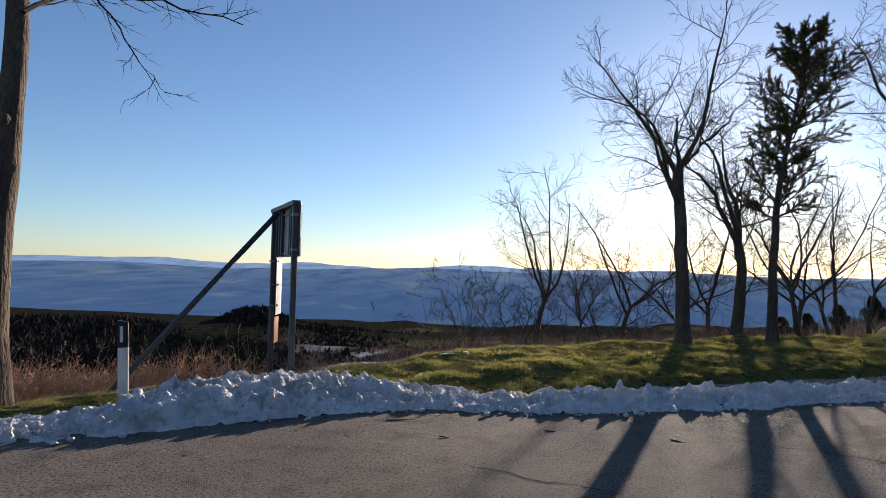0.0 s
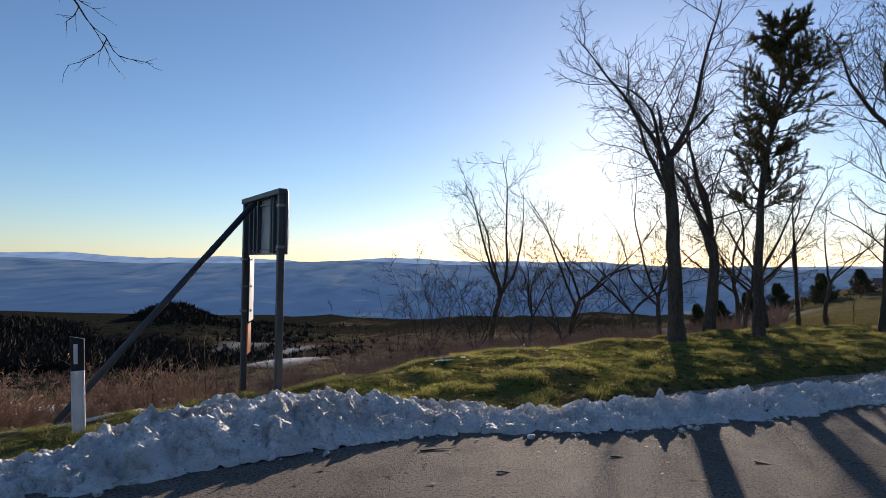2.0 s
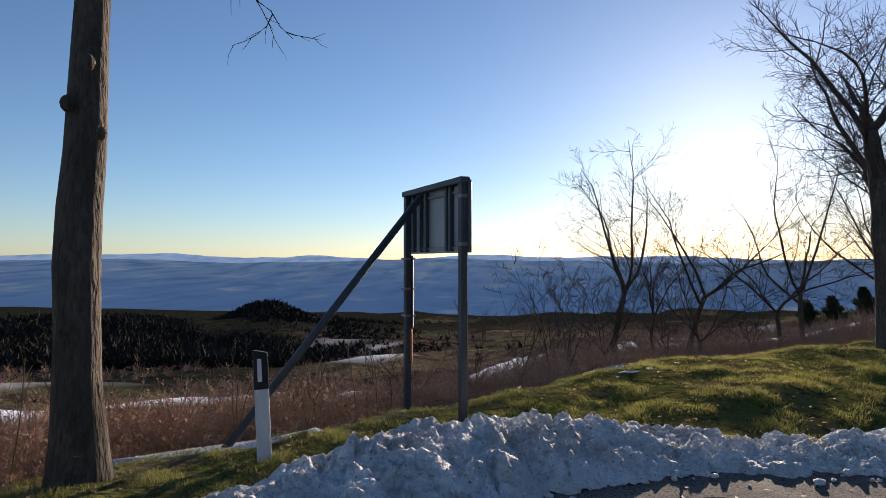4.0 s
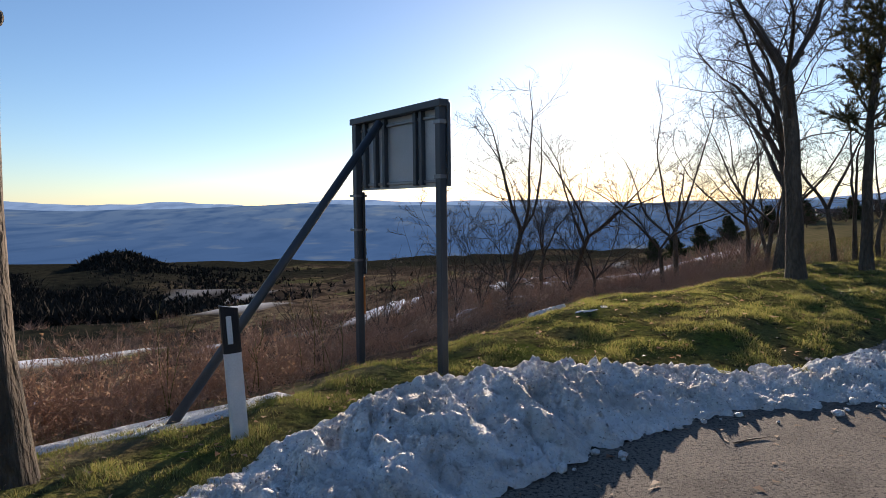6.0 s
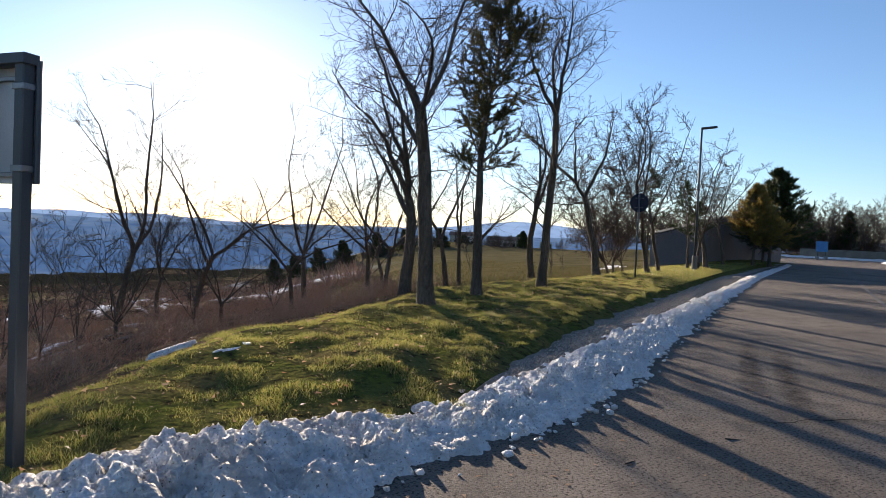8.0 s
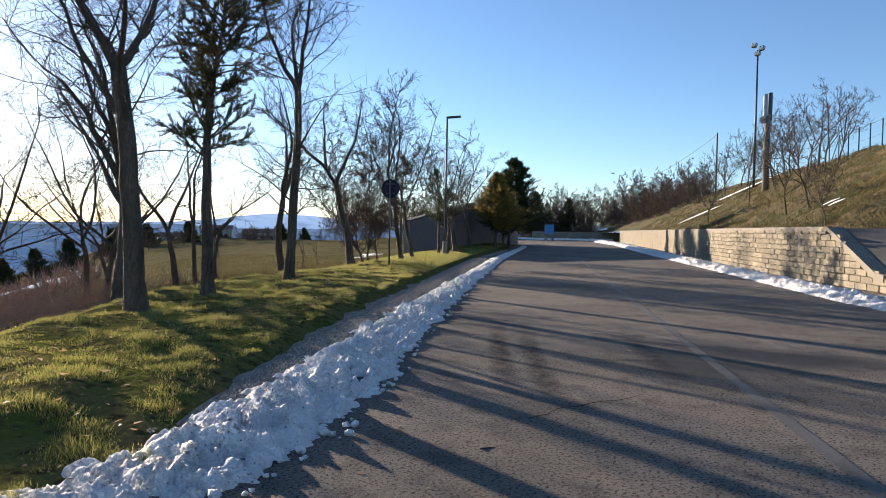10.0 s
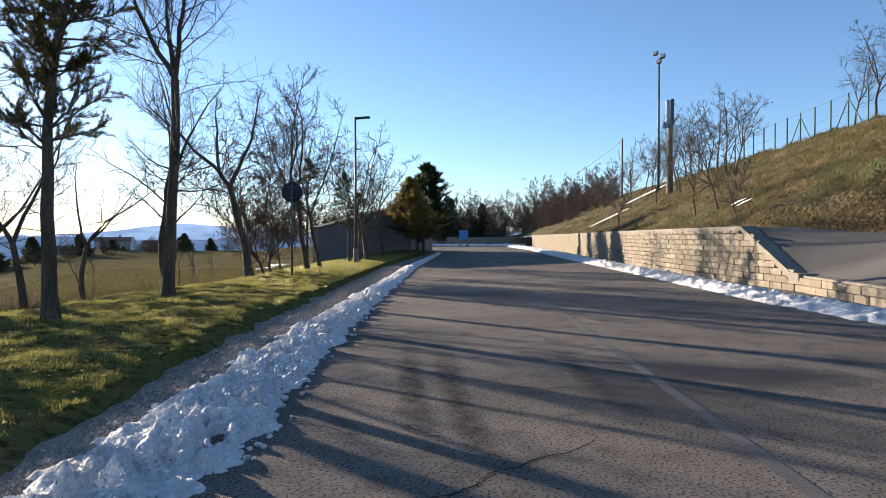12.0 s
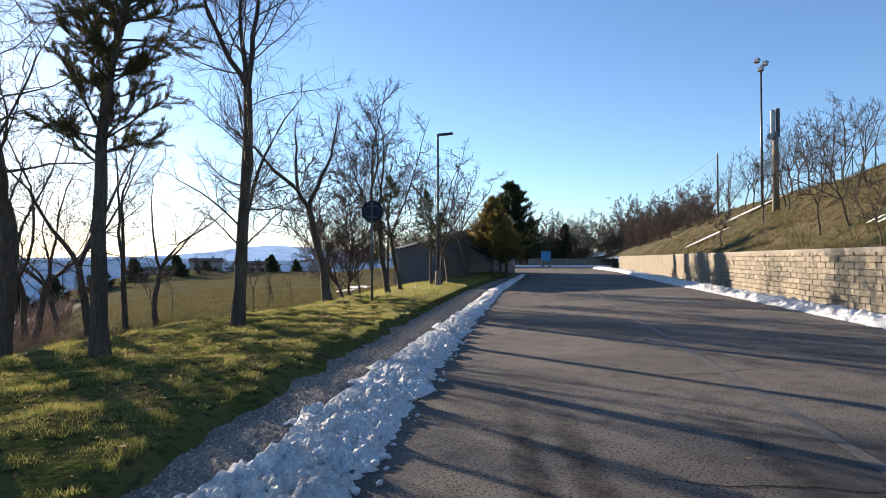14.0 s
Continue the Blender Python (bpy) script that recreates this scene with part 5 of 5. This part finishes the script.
# snow lying on the bank
for i, (x, y, rx, ry) in enumerate(((67.5, 16.7, 3.0, 0.9), (57.0, 18.4, 2.0, 0.7), (26.4, 7.4, 0.35, 0.1), (27.3, 7.6, 0.3, 0.1))):
    n = 26
    V, F = [(x, y, bank_z(x, y) + 0.25)], []
    for k in range(n):
        a = 2 * math.pi * k / n
        q = 1 + 0.4 * noise.noise((math.cos(a) * 1.5, math.sin(a) * 1.5, i * 5.0))
        px, py = x + rx * q * math.cos(a) * -0.45 + ry * q * math.sin(a) * 0.9, y + rx * q * math.cos(a) * 0.9 + ry * q * math.sin(a) * 0.45
        V.append((px, py, bank_z(px, py) + 0.2))
        F.append((0, 1 + k, 1 + (k + 1) % n))
    tagged(mesh_ob("snow_patch", V, F, M["snow"], smooth=True), "white strip of lying snow on the grassy bank", "snow patch", "snow patches")


# ---- far houses and pines, woods at the bend ----
def house(x, y, z, w, d, h, turn, label):
    ob = empty("house", x, y, z, label, "house", "far houses")
    ob.rotation_euler.z = radians(turn)
    part("wall", box(w, d, h, pose(0, 0, h / 2 - 0.5), 0.02), M["plaster"], ob)
    V = [(-w / 2 - 0.4, -d / 2 - 0.4, h - 0.5), (w / 2 + 0.4, -d / 2 - 0.4, h - 0.5), (w / 2 + 0.4, d / 2 + 0.4, h - 0.5), (-w / 2 - 0.4, d / 2 + 0.4, h - 0.5), (-w / 2 - 0.4, 0, h + 0.9), (w / 2 + 0.4, 0, h + 0.9)]
    roof = mesh_ob("roof", V, [(0, 1, 5, 4), (2, 3, 4, 5), (0, 4, 3), (1, 2, 5), (3, 2, 1, 0)], M["tile"], ob)
    part("chimney", box(0.6, 0.6, 1.2, pose(w * 0.2, 0.4, h + 1.0), 0.02), M["plaster"], roof)
    for k in (-0.3, 0.05, 0.32):
        part("window", box(1.0, 0.1, 1.2, pose(k * w, -d / 2 - 0.03, h * 0.55), 0.01), M["glass"], ob)


for x, y, w, d, h, turn, label in (
    (136, 192, 10, 8, 6.2, -40, "cream two-storey house with a low tiled roof beyond the field"),
    (120, 194, 8, 7, 4.6, -30, "pale low outbuilding beside the house"),
    (152, 188, 12, 8, 4.8, -45, "grey-roofed farm building beyond the field"),
):
    house(x, y, on(x, y) - 0.8, w, d, h, turn, label)
far_pine = conifer("pine_tree", 142, 166, on(142, 166), 6.0, 0.2, 401, 0.05, 2.8, 70, 30, 0.6, M["needle"], "dark rounded pine at the edge of the field", 1.0)
for x, y, k in ((164, 178, 0.9), (112, 172, 1.2), (104, 180, 1.3), (96, 184, 1.4), (126, 178, 0.9), (86, 188, 1.4), (158, 186, 1.0), (75, 182, 1.3), (66, 178, 1.2), (58, 172, 1.2), (91, 176, 1.0)):
    copy_thing(far_pine, pose(0, 0, 0)).matrix_basis = Matrix.Translation((x, y, on(x, y) - 0.4)) @ Matrix.Scale(k, 4)

far_kind = bare_tree("bare_tree", 118, 172, on(118, 172), 7.5, 0.16, 440, 0.2, 6, 9, 8, 4, (0, 0), 0.8, "brown leafless tree among the far houses", 0.1, "far trees", 4.5, 1.0, M["woodtwig"])
rng = random.Random(18)
for i in range(34):
    x = rng.uniform(60, 168)
    y = 205 - 0.22 * x + rng.uniform(-26, 8)
    copy_thing(far_kind, pose(0, 0, 0)).matrix_basis = pose(x, y, on(x, y) - 0.5, 0, 0, rng.uniform(0, 360)) @ Matrix.Scale(rng.uniform(0.5, 1.0), 4)

wood_kinds = [bare_tree("woodland_tree", 118, 52 + 6 * i, 0, 8.0, 0.09, 420 + i, 0.06, 6, 11, 8, 5, (0, 0), 0.75, "brown leafless woodland tree behind the bend", 0.02, "woodland trees", 3.0, 0.85, M["woodtwig"], 0.09) for i in range(3)]
rng = random.Random(5)
for i in range(150):
    a = rng.uniform(0, 1)
    x, y = 98 + 46 * a + rng.uniform(-7, 7), 92 - 66 * a + rng.uniform(-6, 6) + (9 if a > 0.5 else 0)
    if x < 114 and 38 < y < 68:
        x += 13
    z = 0.0 if (wall_y(min(x, 129)) - y) < 0 else min((float(wall_y(min(x, 129))) - y) * 0.4, 5)
    if i > 110:
        x, y = rng.uniform(84, 128), 0.0
        y = float(wall_y(x)) - rng.uniform(4, 14)
        z = float(bank_height(x, (float(wall_y(x)) - y) * 0.91)) * (1 - 0.4 * float(sst(95, 120, x)))
    copy_thing(wood_kinds[i % 3], pose(0, 0, 0)).matrix_basis = pose(x, y, z - 0.5, 0, 0, rng.uniform(0, 360)) @ Matrix.Scale(rng.uniform(0.85, 1.55) * (1.0 if i <= 110 else 0.6), 4)


for x, y, h in ((119, 53.5, 14), (122, 58, 12), (116, 60, 11), (126, 49, 11)):
    bare_tree("woodland_tree", x, y, -0.3, h, 0.22, int(x * 7), 0.3, 5, 11, 8, 5, (0, 0), 0.8, "tall broad leafless tree standing out of the woods", 0.15, "woodland trees", 3.2, 1.0, M["woodtwig"])


# ---- wall blocks ----
def block_meshes():
    rg = random.Random(8)
    res = []
    for k in range(5):
        bm = box(0.575, 0.09, 0.182, None, 0.012)
        for v in bm.verts:
            v.co.y += rg.uniform(-0.012, 0.012)
            v.co.x += rg.uniform(-0.006, 0.006)
        me = bpy.data.meshes.new("block")
        bm.to_mesh(me)
        bm.free()
        me.materials.append(M["block"])
        res.append(me)
    return res


def block_mat():
    m, nt, p = base_mat("split_block", 0.92, 0.0, 0.2)
    info = nt.nodes.new("ShaderNodeObjectInfo")
    col = mix(nt, info.outputs["Random"], (0.20, 0.17, 0.125), (0.31, 0.265, 0.19))
    col = mix(nt, noise_fac(nt, 2.0, 0.5, 0.75, 6.0, (1, 1, 0.4)), col, (0.16, 0.14, 0.11))
    grain = noise_fac(nt, 40.0, 0.3, 0.7)
    col = mix(nt, noise_fac(nt, 25.0, 0.5, 0.8), col, (0.18, 0.155, 0.12))
    nt.links.new(col, p.inputs["Base Color"])
    bump(nt, p, grain, 0.8, 0.015)
    return m


M["block"] = block_mat()


def lay_blocks():
    meshes = block_meshes()
    rg = random.Random(4)
    far_v, far_f = [], []
    sets = ((wall_retaining, 18.55, 94.0, 9), (wall_low, 9.0, 18.5, 2))
    for owner, x0, x1, rows in sets:
        for row in range(rows):
            x, z = x0 + (0.3 if row % 2 else 0.0), 0.1 + 0.197 * row
            while x < x1:
                slope = (float(wall_y(x + 0.3)) - float(wall_y(x - 0.3))) / 0.6
                step = 0.6 / math.hypot(1, slope)
                limit = float(np.interp(x, [18.9, 21.4], [0.46, 1.78])) if rows > 2 else 0.44
                if z + 0.08 <= limit + 0.04:
                    y = float(wall_y(x)) + 0.012
                    m = pose(x, y, z, 0, 0, math.degrees(math.atan(slope)))
                    me = rg.choice(meshes)
                    if x < (36.5 if rows > 2 else 99):
                        b = new("block", me)
                        b.parent = owner
                        b.matrix_basis = m
                    else:
                        o = len(far_v)
                        far_v += [tuple(m @ Vector((sx * 0.288, sy * 0.045, sz * 0.091))) for sx in (-1, 1) for sy in (-1, 1) for sz in (-1, 1)]
                        far_f += [(o + 0, o + 1, o + 3, o + 2), (o + 4, o + 6, o + 7, o + 5), (o + 2, o + 3, o + 7, o + 6), (o + 1, o + 5, o + 7, o + 3)]
                x += step
    rest = mesh_ob("blocks", far_v, far_f, M["block"], wall_retaining)
    rest["kind"] = "stuff"


lay_blocks()
